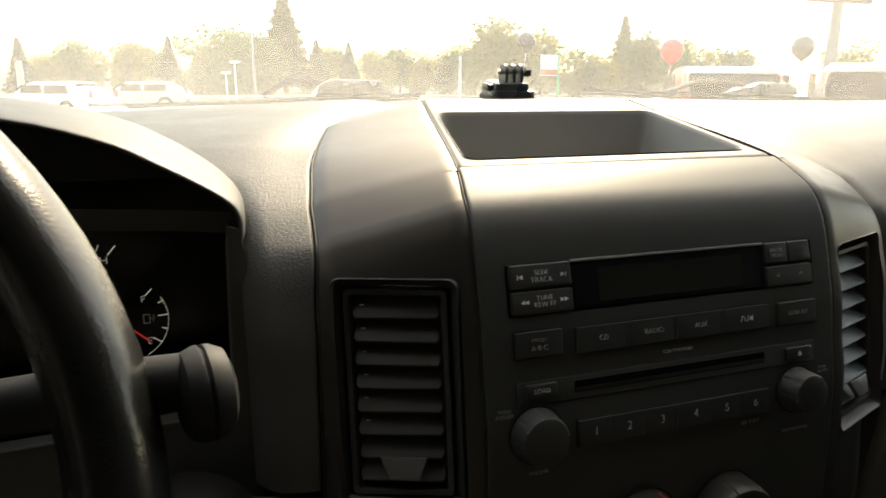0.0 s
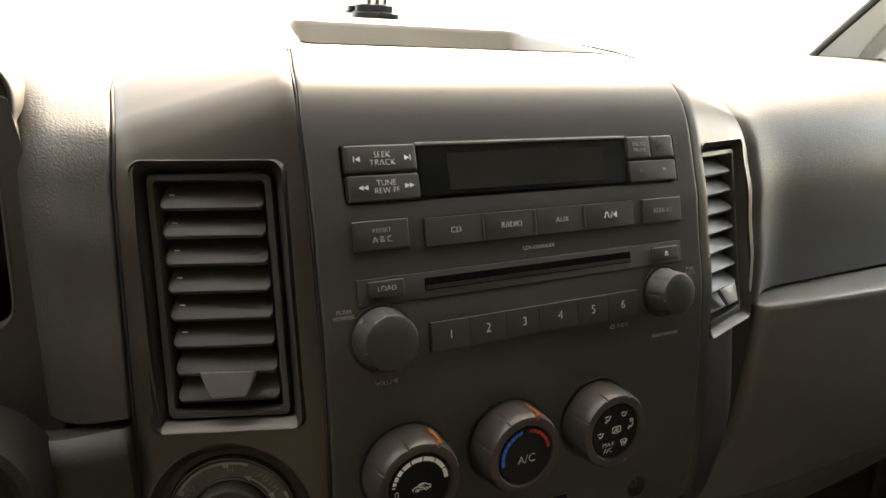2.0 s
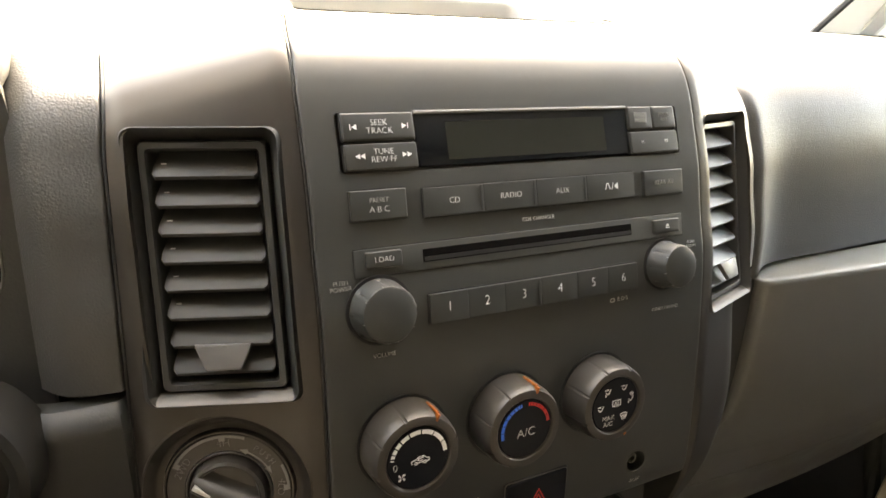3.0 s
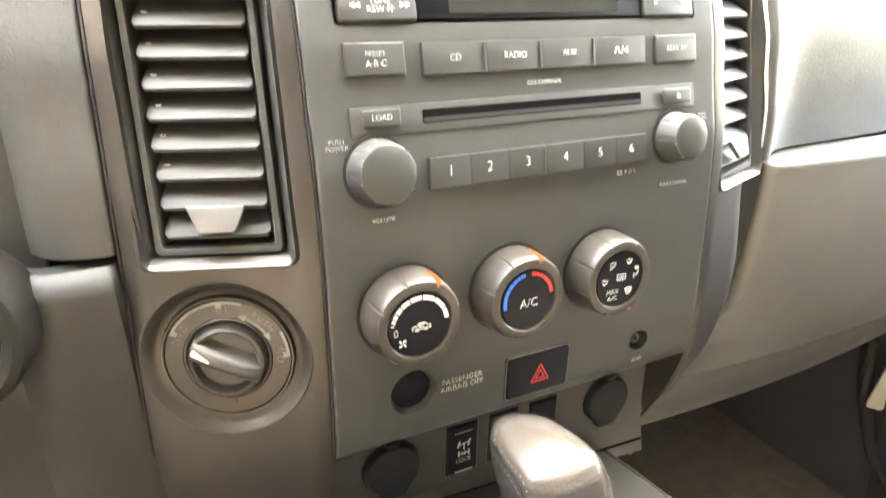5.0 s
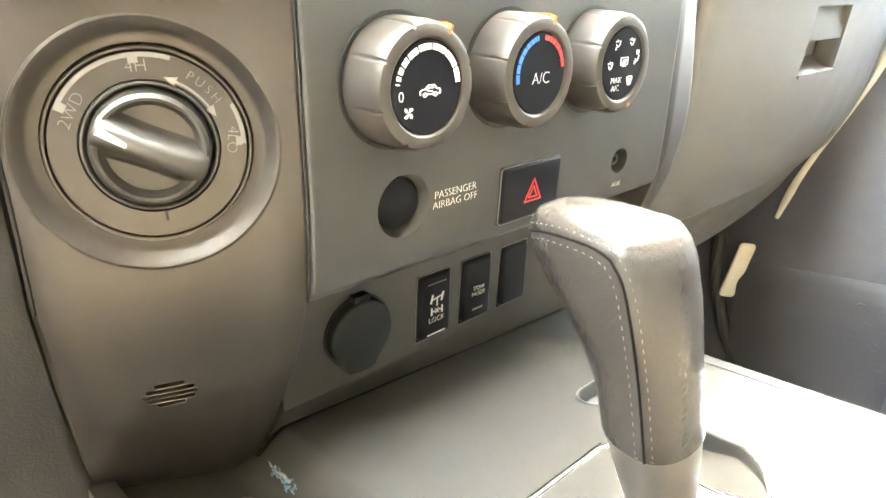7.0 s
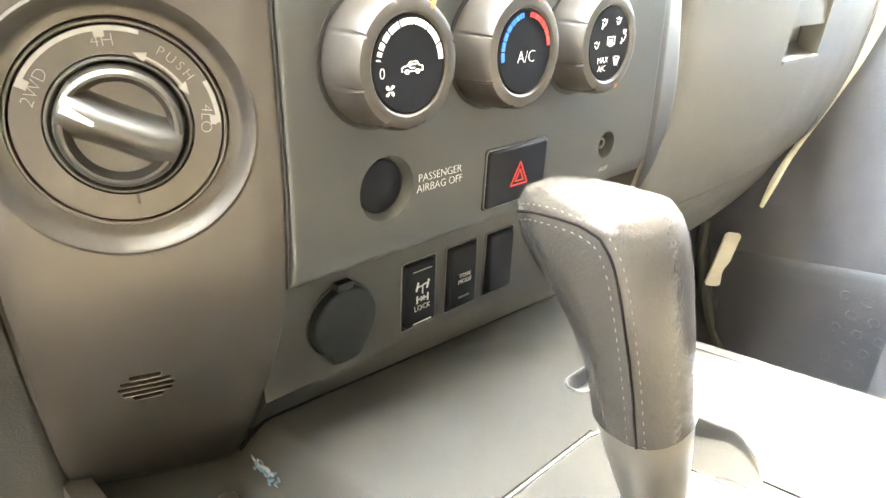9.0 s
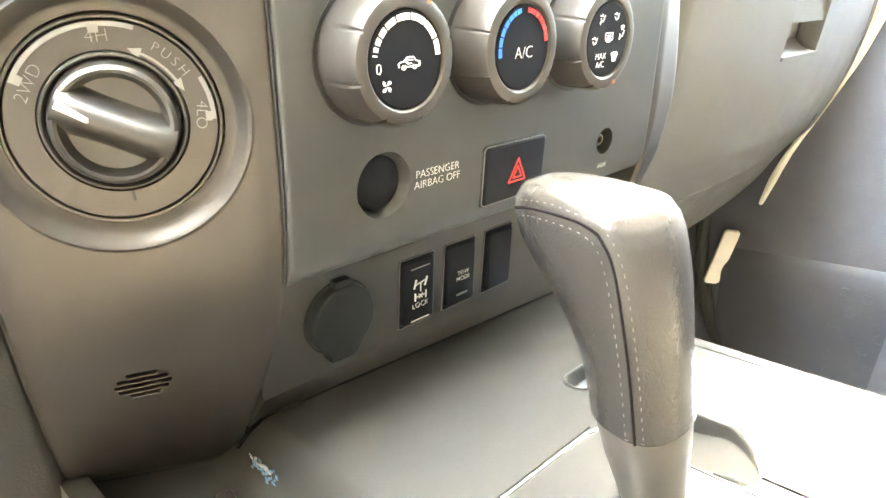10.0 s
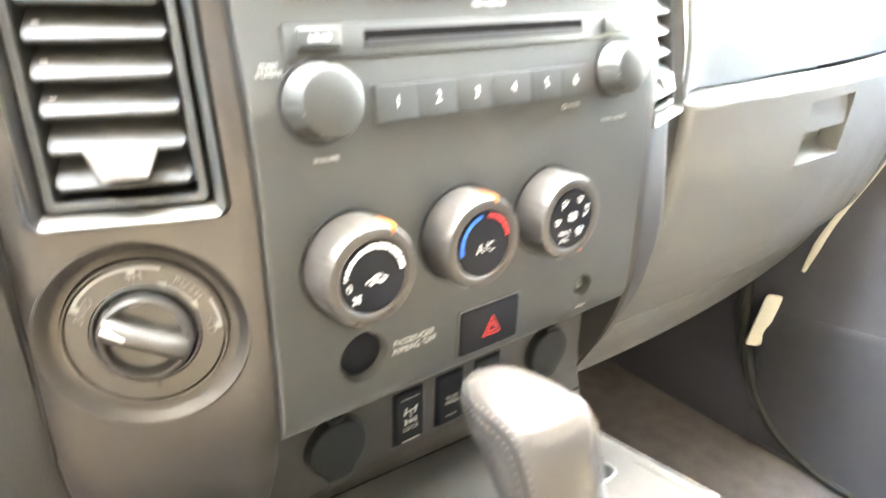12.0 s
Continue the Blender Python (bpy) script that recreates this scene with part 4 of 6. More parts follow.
# ---- drive selector ----
def drive_selector():
    c = on_bezel(-1, 0.1670, 1.3660) @ Matrix.Diagonal((1.03, 1.04, 1, 1))
    cut(shell_left, moved(lathe([(0, -0.03), (0.0378, -0.03), (0.0378, 0.02), (0, 0.02)], 64), c))
    for i in range(5):
        w = (0.0110, 0.0175, 0.0198, 0.0175, 0.0110)[i]
        g = on_bezel(-1, 0.1703, 1.2665) @ pose(0, 0.0060 - 0.0030 * i, 0)
        cut(shell_left, moved(slab(rounded(w, 0.0019, 0.0009), -0.02, 0.01), g))
        part("slit_lip", moved(tube([((-0.5 + k / 6) * (w - 0.0010), -0.00115, 0.0002) for k in range(7)], 0.00048, 6), g), "knob", bezel_left, "thin raised lip below a slit")
    s = thing("drive_selector", c, "grey rotary four wheel drive selector with a silver grip", "selector knob")
    part("surround", moved(lathe([(0.0350, -0.012), (0.0394, -0.0016), (0.0390, -0.0001), (0.0381, 0.0003), (0.0367, -0.0006), (0.0345, -0.0036), (0.0330, -0.0046), (0.0306, -0.0050), (0.0302, -0.012)], 72), c), "bezel", s)
    part("rim", moved(lathe([(0.0300, -0.010), (0.0300, -0.0030), (0.0296, -0.0024), (0.0290, -0.0024), (0.0287, -0.0032), (0.0287, -0.010)], 72), c), "bezel", s)
    part("dial", moved(lathe([(0.0286, -0.010), (0.0286, -0.0036), (0.0282, -0.0030), (0.0204, -0.0026), (0.0200, -0.0034), (0.0200, -0.010)], 72), c), "bezel", s, "taupe dial plate with pale markings")
    d = c @ pose(0, 0, -0.00262)
    part("groove_ring", moved(lathe([(0.01985, -0.010), (0.01985, -0.0026), (0.0195, -0.0021), (0.0190, -0.0022), (0.0183, -0.0034), (0.0181, -0.010)], 64), c), "console", s)
    # the grip: a low dome with a thick bar across it
    tilt = pose(0, 0, 0, 0, 0, -24)
    part("knob", moved(lathe([(0, -0.0012), (0.0130, -0.0012), (0.0137, 0.0004), (0.0147, 0.0026), (0.0156, 0.0030), (0.0168, 0.0020), (0.0176, -0.0010), (0.0180, -0.010)], 64), c), "silver", s, "satin silver rotary knob")
    def bar_pt(u, w):
        x = -0.0163 + 0.0326 * u
        end = abs(2 * u - 1)
        half = 0.0068 + 0.0010 * end ** 2
        h = 0.0072 - 0.0030 * end ** 4
        t = max(-1, min(1, w))
        return (x, half * t, (h + 0.0012) * (0.5 + 0.5 * math.cos(math.pi * abs(t) ** 1.5)) - 0.0012)
    part("grip", moved(sheet(bar_pt, np.linspace(0, 1, 24), np.linspace(-1, 1, 18), (0, 0, -0.003)), c @ tilt), "silver", s)
    part("pointer", moved(slab([(-0.0155, 0.0016), (-0.0157, -0.0002), (-0.0070, -0.0012), (-0.0058, -0.0006), (-0.0066, 0.0004), (-0.0140, 0.0018)], 0.0046, 0.0071, 0.0003), c @ tilt), "pale_print", s, "white pointer mark")
    # markings
    part("scale", moved(arc(0.0267, 0.0280, 73, 154), d), "grey_print", s)
    part("scale", moved(arc(0.0267, 0.0280, 0, 27), d), "grey_print", s)
    for a in (151, 95, 2):
        part("scale_tick", moved(arc(0.0250, 0.0268, a - 3, a + 3), d), "grey_print", s)
    part("arrow", moved(arc(0.0209, 0.0216, 33, 65), d), "grey_print", s)
    for a, t in ((65, 1), (33, -1)):
        q = pose(0, 0, 0, 0, 0, a)
        part("arrow", moved(poly([(0.0197, 0), (0.0228, 0), (0.0212, 0.0036 * t)][::t]), d @ q), "grey_print", s)
    for txt, a, size, r in (("2WD", 150, 0.0050, 0.0234), ("4H", 94, 0.0052, 0.0240), ("4LO", 3, 0.0048, 0.0238)):
        rot = a - 90 if a > 20 else -97
        lettering(txt, size, d @ pose(r * math.cos(radians(a)), r * math.sin(radians(a)), 0.0001, 0, 0, rot), "grey_print", s, name="marking")
    for i, ch in enumerate("PUSH"):
        a = 58 - 7.5 * i
        lettering(ch, 0.0040, d @ pose(0.0246 * math.cos(radians(a)), 0.0246 * math.sin(radians(a)), 0.0001, 0, 0, a - 90), "grey_print", s, name="marking")
    part("index_notch", moved(block(-0.0004, 0.0004, -0.0235, -0.0205, -0.0002, 0.0002), d @ pose(0, 0, 0, 0, 0, 5)), "black", s)
    # speaker slits below
    part("slit_backing", moved(slab(rounded(0.024, 0.02, 0.003), -0.010, -0.0085), on_bezel(-1, 0.1703, 1.2665)), "black", bezel_left)


drive_selector()


# ---- radio ----
def key(name, x0, x1, z0, z1, parent, mat="button", out=0.0016, r=0.0012, bevel=0.0007, label="", gap=True):
    m = on_fascia((x0 + x1) / 2, (z0 + z1) / 2)
    k = part(name, moved(slab(rounded(x1 - x0, z1 - z0, r), -0.003, out, bevel, 3), m), mat, parent, label)
    if parent.parent is None and gap:
        part("key_gap", moved(slab(rounded(x1 - x0 + 0.0011, z1 - z0 + 0.0011, r + 0.0004), -0.002, 0.00022), m), "black", k)
    return k


def print_on(text, x, z, size, parent, mat="white", out=0.0019, squeeze=1.0, name="lettering", bold=0.0):
    return lettering(text, size, on_fascia(x, z, out), mat, parent, name=name, squeeze=squeeze, bold=bold)


def triangle(m, size, left, parent, mat="white"):
    t = -1 if left else 1
    return part("arrow_mark", moved(poly([(-size * t * 0.5, size * 0.5), (-size * t * 0.5, -size * 0.5), (size * t * 0.5, 0)][::(1 if left else -1)]), m), mat, parent)


def radio():
    r = thing("car_radio", on_fascia(0, 1.4375), "black double height car radio with grey keys and two knobs", "radio")
    k = key("seek_key", -0.1033, -0.0666, 1.5279, 1.5412, r, bevel=0.0011)
    print_on("SEEK\nTRACK", -0.0848, 1.5342, 0.0042, k)
    for x, left in ((-0.0975, True), (-0.0720, False)):
        m = on_fascia(x, 1.5343, 0.0019)
        triangle(m, 0.0026, left, k)
        part("arrow_mark", moved(block(-0.0002, 0.0002, -0.0014, 0.0014, 0, 0.0002), m @ pose(-0.0018 if left else 0.0018, 0, 0)), "white", k)
    k = key("tune_key", -0.1033, -0.0666, 1.5148, 1.5272, r)
    print_on("TUNE\nREW·FF", -0.0840, 1.5213, 0.0040, k)
    for x, left in ((-0.0973, True), (-0.0948, True), (-0.0733, False), (-0.0708, False)):
        triangle(on_fascia(x, 1.5213, 0.0019), 0.0025, left, k)
    k = key("pause_key", 0.0682, 0.0858, 1.5279, 1.5412, r, bevel=0.0011)
    print_on("PAUSE\nMUTE", 0.0770, 1.5345, 0.0035, k, "pale_print")
    k = key("program_key", 0.0862, 0.1040, 1.5279, 1.5412, r, bevel=0.0011)
    print_on("PROG\nRPT", 0.0950, 1.5345, 0.0034, k, "dim_print")
    k = key("clock_key", 0.0682, 0.1040, 1.5148, 1.5272, r)
    print_on("H", 0.0765, 1.5212, 0.0032, k, "pale_print")
    print_on("M", 0.0945, 1.5212, 0.0032, k, "pale_print")
    dsp = part("display", moved(slab(rounded(0.1326, 0.0262, 0.0006), -0.003, 0.0002, 0.0002), on_fascia(0.0008, 1.5280)), "gloss", r, "gloss black display window")
    part("display_screen", moved(slab(rounded(0.100, 0.019, 0.0004), 0.0, 0.0003), on_fascia(0.0008, 1.5270, 0.0001)), "screen", dsp, "unlit grey green display panel")
    part("display_edge", moved(slab(rounded(0.1336, 0.0017, 0.0004), -0.002, 0.0014, 0.0006), on_fascia(0.0008, 1.5406)), "display_strip", r, "pale satin strip above the display")
    k = key("preset_key", -0.1034, -0.0748, 1.4922, 1.5066, r, r=0.0008)
    print_on("PRESET", -0.0891, 1.5015, 0.0031, k, "pale_print")
    print_on("A·B·C", -0.0891, 1.4973, 0.0042, k)
    xs = [-0.0662, -0.0322, 0.0001, 0.0333, 0.0672]
    part("row_gap", moved(slab(rounded(0.1346, 0.0155, 0.001), -0.002, 0.00022), on_fascia(0.0005, 1.49845)), "black", r)
    for i, (a, b) in enumerate(zip(xs, xs[1:])):
        k = key(("disc_key", "radio_key", "aux_key", "speaker_key")[i], a + 0.00003, b - 0.00003, 1.4913, 1.5056, r, r=0.0003, bevel=0.0002, gap=False)
        if i < 3:
            print_on(("CD", "RADIO", "AUX")[i], (a + b) / 2, 1.4985, 0.0043, k)
            part("key_rib", moved(block(-0.0003, 0.0003, -0.0060, 0.0060, 0, 0.0020), on_fascia(b - 0.0016, 1.4985)), "button", k)
        else:
            m = on_fascia((a + b) / 2, 1.4985, 0.0019)
            part("speaker_mark", moved(stroke([(-0.0048, -0.0013), (-0.0042, -0.0012), (-0.0034, 0.0016), (-0.0022, 0.0016), (-0.0014, -0.0012), (-0.0008, -0.0013)], 0.0004), m), "white", k)
            part("speaker_mark", moved(stroke([(0.0002, -0.0018), (0.0012, 0.0018)], 0.0003), m), "white", k)
            part("speaker_mark", moved(poly([(0.0022, 0.0008), (0.0022, -0.0008), (0.0030, -0.0008), (0.0044, -0.0018), (0.0044, 0.0018), (0.0030, 0.0008)][::-1]), m), "white", k)
    k = key("rear_av_key", 0.0748, 0.1050, 1.4907, 1.5055, r, r=0.0009)
    print_on("REAR AV", 0.0899, 1.4982, 0.0038, k, "pale_print")
    print_on("CD6 CHANGER", 0.0012, 1.4853, 0.0030, r, out=0.0002)
    # changer strip
    st = key("changer_strip", -0.1036, 0.1038, 1.4666, 1.4797, r, "fascia", 0.0007, 0.0004, 0.0003)
    part("strip_gap", moved(slab(rounded(0.2084, 0.0141, 0.0006), -0.003, 0.00025), on_fascia(0.0001, 1.47315)), "black", r)
    part("disc_slot", moved(slab(rounded(0.1322, 0.0064, 0.0007), -0.001, 0.00095), on_fascia(-0.0022, 1.4735)), "seamdark", st, "dark disc slot")
    part("slot_flap", moved(block(-0.0655, 0.0655, -0.0027, -0.0006, 0.0001, 0.0003), on_fascia(-0.0022, 1.4735, 0.00095)), "black", st)
    k = key("load_key", -0.0985, -0.0797, 1.4703, 1.4782, st, out=0.0024)
    print_on("LOAD", -0.0891, 1.4743, 0.0037, k, out=0.0027)
    k = key("eject_key", 0.0800, 0.1000, 1.4690, 1.4770, st, out=0.0024)
    m = on_fascia(0.0900, 1.4728, 0.0027)
    part("eject_mark", moved(poly([(-0.0014, 0), (0.0014, 0), (0, 0.0018)]), m), "white", k)
    part("eject_mark", moved(block(-0.0014, 0.0014, -0.0010, -0.0005, 0, 0.0003), m), "white", k)
    # number keys
    part("row_gap", moved(slab(rounded(0.1342, 0.0162, 0.001), -0.002, 0.00022), on_fascia(-0.0010, 1.4475)), "black", r)
    xs = [-0.0675, -0.0459, -0.0242, -0.0013, 0.0224, 0.0440, 0.0655]
    for i, (a, b) in enumerate(zip(xs, xs[1:])):
        k = key("number_key", a + 0.00003, b - 0.00003, 1.4400, 1.4550, r, r=0.0003, out=0.0022, bevel=0.0002, gap=False)
        print_on(str(i + 1), (a + b) / 2, 1.4478, 0.0070, k, out=0.0025)
        if i == 2:
            part("key_rib", moved(block(-0.0003, 0.0003, -0.0060, 0.0060, 0, 0.0027), on_fascia(b - 0.0014, 1.4475)), "button", k)
    part("logo_mark", moved(stroke([(0.0005, 0.0006), (-0.0002, 0.0010), (-0.0014, 0.0010), (-0.0022, 0.0), (-0.0016, -0.0010), (0.0004, -0.0010), (0.0010, 0), (0.0004, 0.0010)], 0.0004), on_fascia(0.0495, 1.4348, 0.0002)), "pale_print", r)
    print_on("R·D·S", 0.0565, 1.4348, 0.0034, r, "pale_print", out=0.0002)
    print_on("PUSH\nPOWER", -0.1110, 1.4642, 0.0031, r, "pale_print", out=0.0002)
    print_on("VOLUME", -0.0915, 1.4286, 0.0031, r, "pale_print", out=0.0002)
    print_on("PUSH\nAUDIO", 0.1105, 1.4606, 0.0026, r, "pale_print", out=0.0002)
    print_on("TUNE/CHANNEL", 0.0900, 1.4242, 0.0029, r, "pale_print", out=0.0002)
    for name, x, size in (("volume_knob", -0.0930, 0.0147), ("tune_knob", 0.0878, 0.0134)):
        m = on_fascia(x, 1.4510)
        b = part(name, moved(lathe([(size + 0.0006, -0.001), (size + 0.0006, 0.0012), (size, 0.0022), (size - 0.0008, 0.0120), (size - 0.0016, 0.0136), (size - 0.0030, 0.0143), (0.004, 0.0146), (0, 0.0146)], 64, mod=lambda a, q, z: q - (0.0006 if (0.002 < z < 0.0135) and min((a / (math.pi / 4)) % 1, 1 - (a / (math.pi / 4)) % 1) < 0.05 else 0)), m), "button", r, "round charcoal knob")
        part("knob_gap", moved(lathe([(size + 0.0022, -0.001), (size + 0.0022, 0.0004), (size + 0.0006, 0.0004)], 48), m), "black", b)
        for i in range(8):
            a = radians(45 * i + 12)
            part("grip_mark", moved(block(-0.0002, 0.0002, -0.0001, 0.0003, 0.0112, 0.0140), m @ pose((size - 0.0014) * math.cos(a), (size - 0.0014) * math.sin(a), 0, 0, 0, math.degrees(a) - 90)), "dim_print", b)


M["display_strip"] = material("pale_satin_strip", (0.22, 0.215, 0.20), 0.35, var=0.06)
M["screen"] = material("unlit_display", (0.020, 0.021, 0.017), 0.22, var=0.08, spec=0.3)
radio()


# ---- climate knobs ----
def fan_mark(m, k):
    for i in range(4):
        part("fan_mark", moved(poly([(0.0002, 0.0002), (0.0003, 0.0012), (0.0010, 0.0018), (0.0019, 0.0015), (0.0016, 0.0008), (0.0010, 0.0006)][::-1]), m @ pose(0, 0, 0, 0, 0, 90 * i)), "white", k)


def car_mark(m, k):
    part("car_mark", moved(stroke([(-0.0040, -0.0010), (-0.0042, 0.0002), (-0.0034, 0.0008), (-0.0020, 0.0010), (-0.0008, 0.0024), (0.0018, 0.0024), (0.0028, 0.0010), (0.0042, 0.0006), (0.0042, -0.0010), (0.0030, -0.0010)], 0.0004), m), "white", k)
    part("car_mark", moved(stroke([(0.0014, -0.0010), (-0.0012, -0.0010)], 0.0004), m), "white", k)
    part("car_mark", moved(stroke([(0.0014, 0.0014), (-0.0006, 0.0014), (-0.0012, 0.0007), (-0.0006, 0.0001), (0.0010, 0.0001)], 0.0004), m), "white", k)
    for x in (-0.0021, 0.0022):
        part("car_mark", moved(arc(0.0005, 0.0009, 0, 360, n=10), m @ pose(x, -0.0012, 0)), "white", k)


def seat_mark(m, k, kind):
    """A seat with an arrow of air; kind tells where the arrow lies."""
    part("seat_mark", moved(stroke([(-0.0016, 0.0002), (-0.0006, -0.0010), (0.0006, -0.0006), (0.0016, 0.0016)], 0.00045), m), "white", k)
    if kind != "feet":
        part("seat_mark", moved(stroke([(-0.0022, 0.0014), (-0.0004, 0.0016)], 0.0004), m), "white", k)
        part("seat_mark", moved(poly([(-0.0006, 0.0009), (0.0003, 0.0016), (-0.0007, 0.0023)]), m), "white", k)
    if kind != "face":
        part("seat_mark", moved(stroke([(-0.0018, -0.0010), (-0.0016, -0.0018)], 0.0004), m), "white", k)
        part("seat_mark", moved(poly([(-0.0022, -0.0016), (-0.0011, -0.0016), (-0.0017, -0.0024)][::-1]), m), "white", k)


def defrost_mark(m, k, rear):
    if rear:
        part("defrost_mark", moved(stroke([(-0.0014, -0.0012), (-0.0028, -0.0012), (-0.0028, 0.0020), (0.0028, 0.0020), (0.0028, -0.0012), (0.0014, -0.0012)], 0.0004), m), "white", k)
    else:
        part("defrost_mark", moved(stroke([(-0.0012, -0.0012), (-0.0024, 0.0014), (-0.0012, 0.0020), (0.0012, 0.0020), (0.0024, 0.0014), (0.0012, -0.0012)], 0.0004), m), "white", k)
    for x in (-0.0011, 0.0, 0.0011):
        part("defrost_mark", moved(stroke([(x, 0.0011), (x + 0.0003, 0.0004), (x - 0.0003, -0.0004), (x, -0.0020)], 0.0003), m), "white", k)


def climate_knob(x, z, kind, turn):
    m = on_fascia(x, z)
    label = {"fan": "grey brown fan speed knob with a dark face", "heat": "grey brown temperature knob with blue and red marks", "mode": "grey brown air direction knob with white symbols"}[kind]
    k = thing("climate_knob", m, label, "knob", "row of climate knobs")
    part("gap_ring", moved(lathe([(0.0250, -0.001), (0.0250, 0.0006), (0.0236, 0.0006)], 56), m), "black", k)
    # the skirt has shallow finger notches
    body = lathe([(0.0232, -0.001), (0.0232, 0.0030), (0.0229, 0.0130), (0.0224, 0.0165), (0.0214, 0.0186), (0.0196, 0.0192), (0.0174, 0.0190), (0.0166, 0.0182), (0.0166, 0.0150)], 240,
                 mod=lambda a, q, zz: q - (0.0007 if 0.006 < zz < 0.0188 and q > 0.0205 and min(((a - radians(turn)) / (math.pi / 4)) % 1, 1 - ((a - radians(turn)) / (math.pi / 4)) % 1) < 0.028 else 0))
    part("skirt", moved(body, m), "knob", k)
    if kind != "mode":
        a = radians(turn)
        q = m @ pose(0.0225 * math.cos(a), 0.0225 * math.sin(a), 0, 0, 0, turn)
        part("pointer", moved(slab([(-0.0030, -0.0008), (0.0007, -0.0008), (0.0007, 0.0008), (-0.0030, 0.0008)], 0.0165, 0.0191, 0.0003), q), "orange", k, "worn orange pointer")
        part("pointer_line", moved(block(0.0004, 0.0013, -0.0008, 0.0008, 0.005, 0.0168), q), "orange", k)
    else:
        q = m @ pose(0.0206 * math.cos(radians(-68)), 0.0206 * math.sin(radians(-68)), 0)
        part("pointer", moved(lathe([(0.0012, 0.0178), (0.0010, 0.0191), (0, 0.0192)], 12), q), "orange", k)
    face = part("face", moved(lathe([(0.0165, 0.0150), (0.0164, 0.0180), (0.0158, 0.0185), (0.010, 0.0187), (0, 0.0187)], 56), m), "knobface", k)
    f = m @ pose(0, 0, 0.01875)
    if kind == "fan":
        steps = [(172, 170), (166, 160), (157, 148), (145, 133), (130, 112), (109, 86), (83, 58), (55, 28), (25, 4)]
        for i, (a, b) in enumerate(steps):
            part("speed_mark", moved(arc(0.0133 - 0.0001 * min(i, 4), 0.0150, b, a), f), "white", face)
        lettering("0", 0.0052, f @ pose(-0.0124, -0.0022, 0.0), "white", face)
        fan_mark(f @ pose(-0.0092, -0.0078, 0), face)
        car_mark(f @ pose(0.0006, -0.0012, 0) @ Matrix.Diagonal((1.12, 0.9, 1, 1)), face)
    elif kind == "heat":
        for a, b in ((192, 178), (176, 162), (160, 147), (145, 134), (132, 122), (120, 113), (111, 106), (104, 101)):
            part("cold_mark", moved(arc(0.0132, 0.0150, b, a), f), "blue", face)
        for a, b in ((84, 81), (79, 74), (72, 65), (63, 54), (52, 40), (38, 25), (23, 8)):
            part("hot_mark", moved(arc(0.0132, 0.0150, b, a), f), "red", face)
        lettering("A/C", 0.0068, f @ pose(0.0004, -0.0020, 0.0), "white", face)
    else:
        seat_mark(f @ pose(-0.0062, 0.0090, 0), face, "both")
        seat_mark(f @ pose(0.0052, 0.0094, 0), face, "face")
        seat_mark(f @ pose(-0.0108, -0.0004, 0), face, "face")
        seat_mark(f @ pose(0.0106, 0.0018, 0), face, "feet")
        defrost_mark(f @ pose(0.0108, 0.0048, 0) @ Matrix.Diagonal((0.55, 0.5, 1, 1)), face, False)
        defrost_mark(f @ pose(0.0002, 0.0010, 0), face, True)
        defrost_mark(f @ pose(0.0060, -0.0078, 0), face, False)
        lettering("MAX\nA/C", 0.0040, f @ pose(-0.0050, -0.0088, 0.0), "white", face)


climate_knob(-0.0832, 1.3815, "fan", 62)
climate_knob(-0.0222, 1.3815, "heat", 72)
climate_knob(0.0382, 1.3810, "mode", 20)


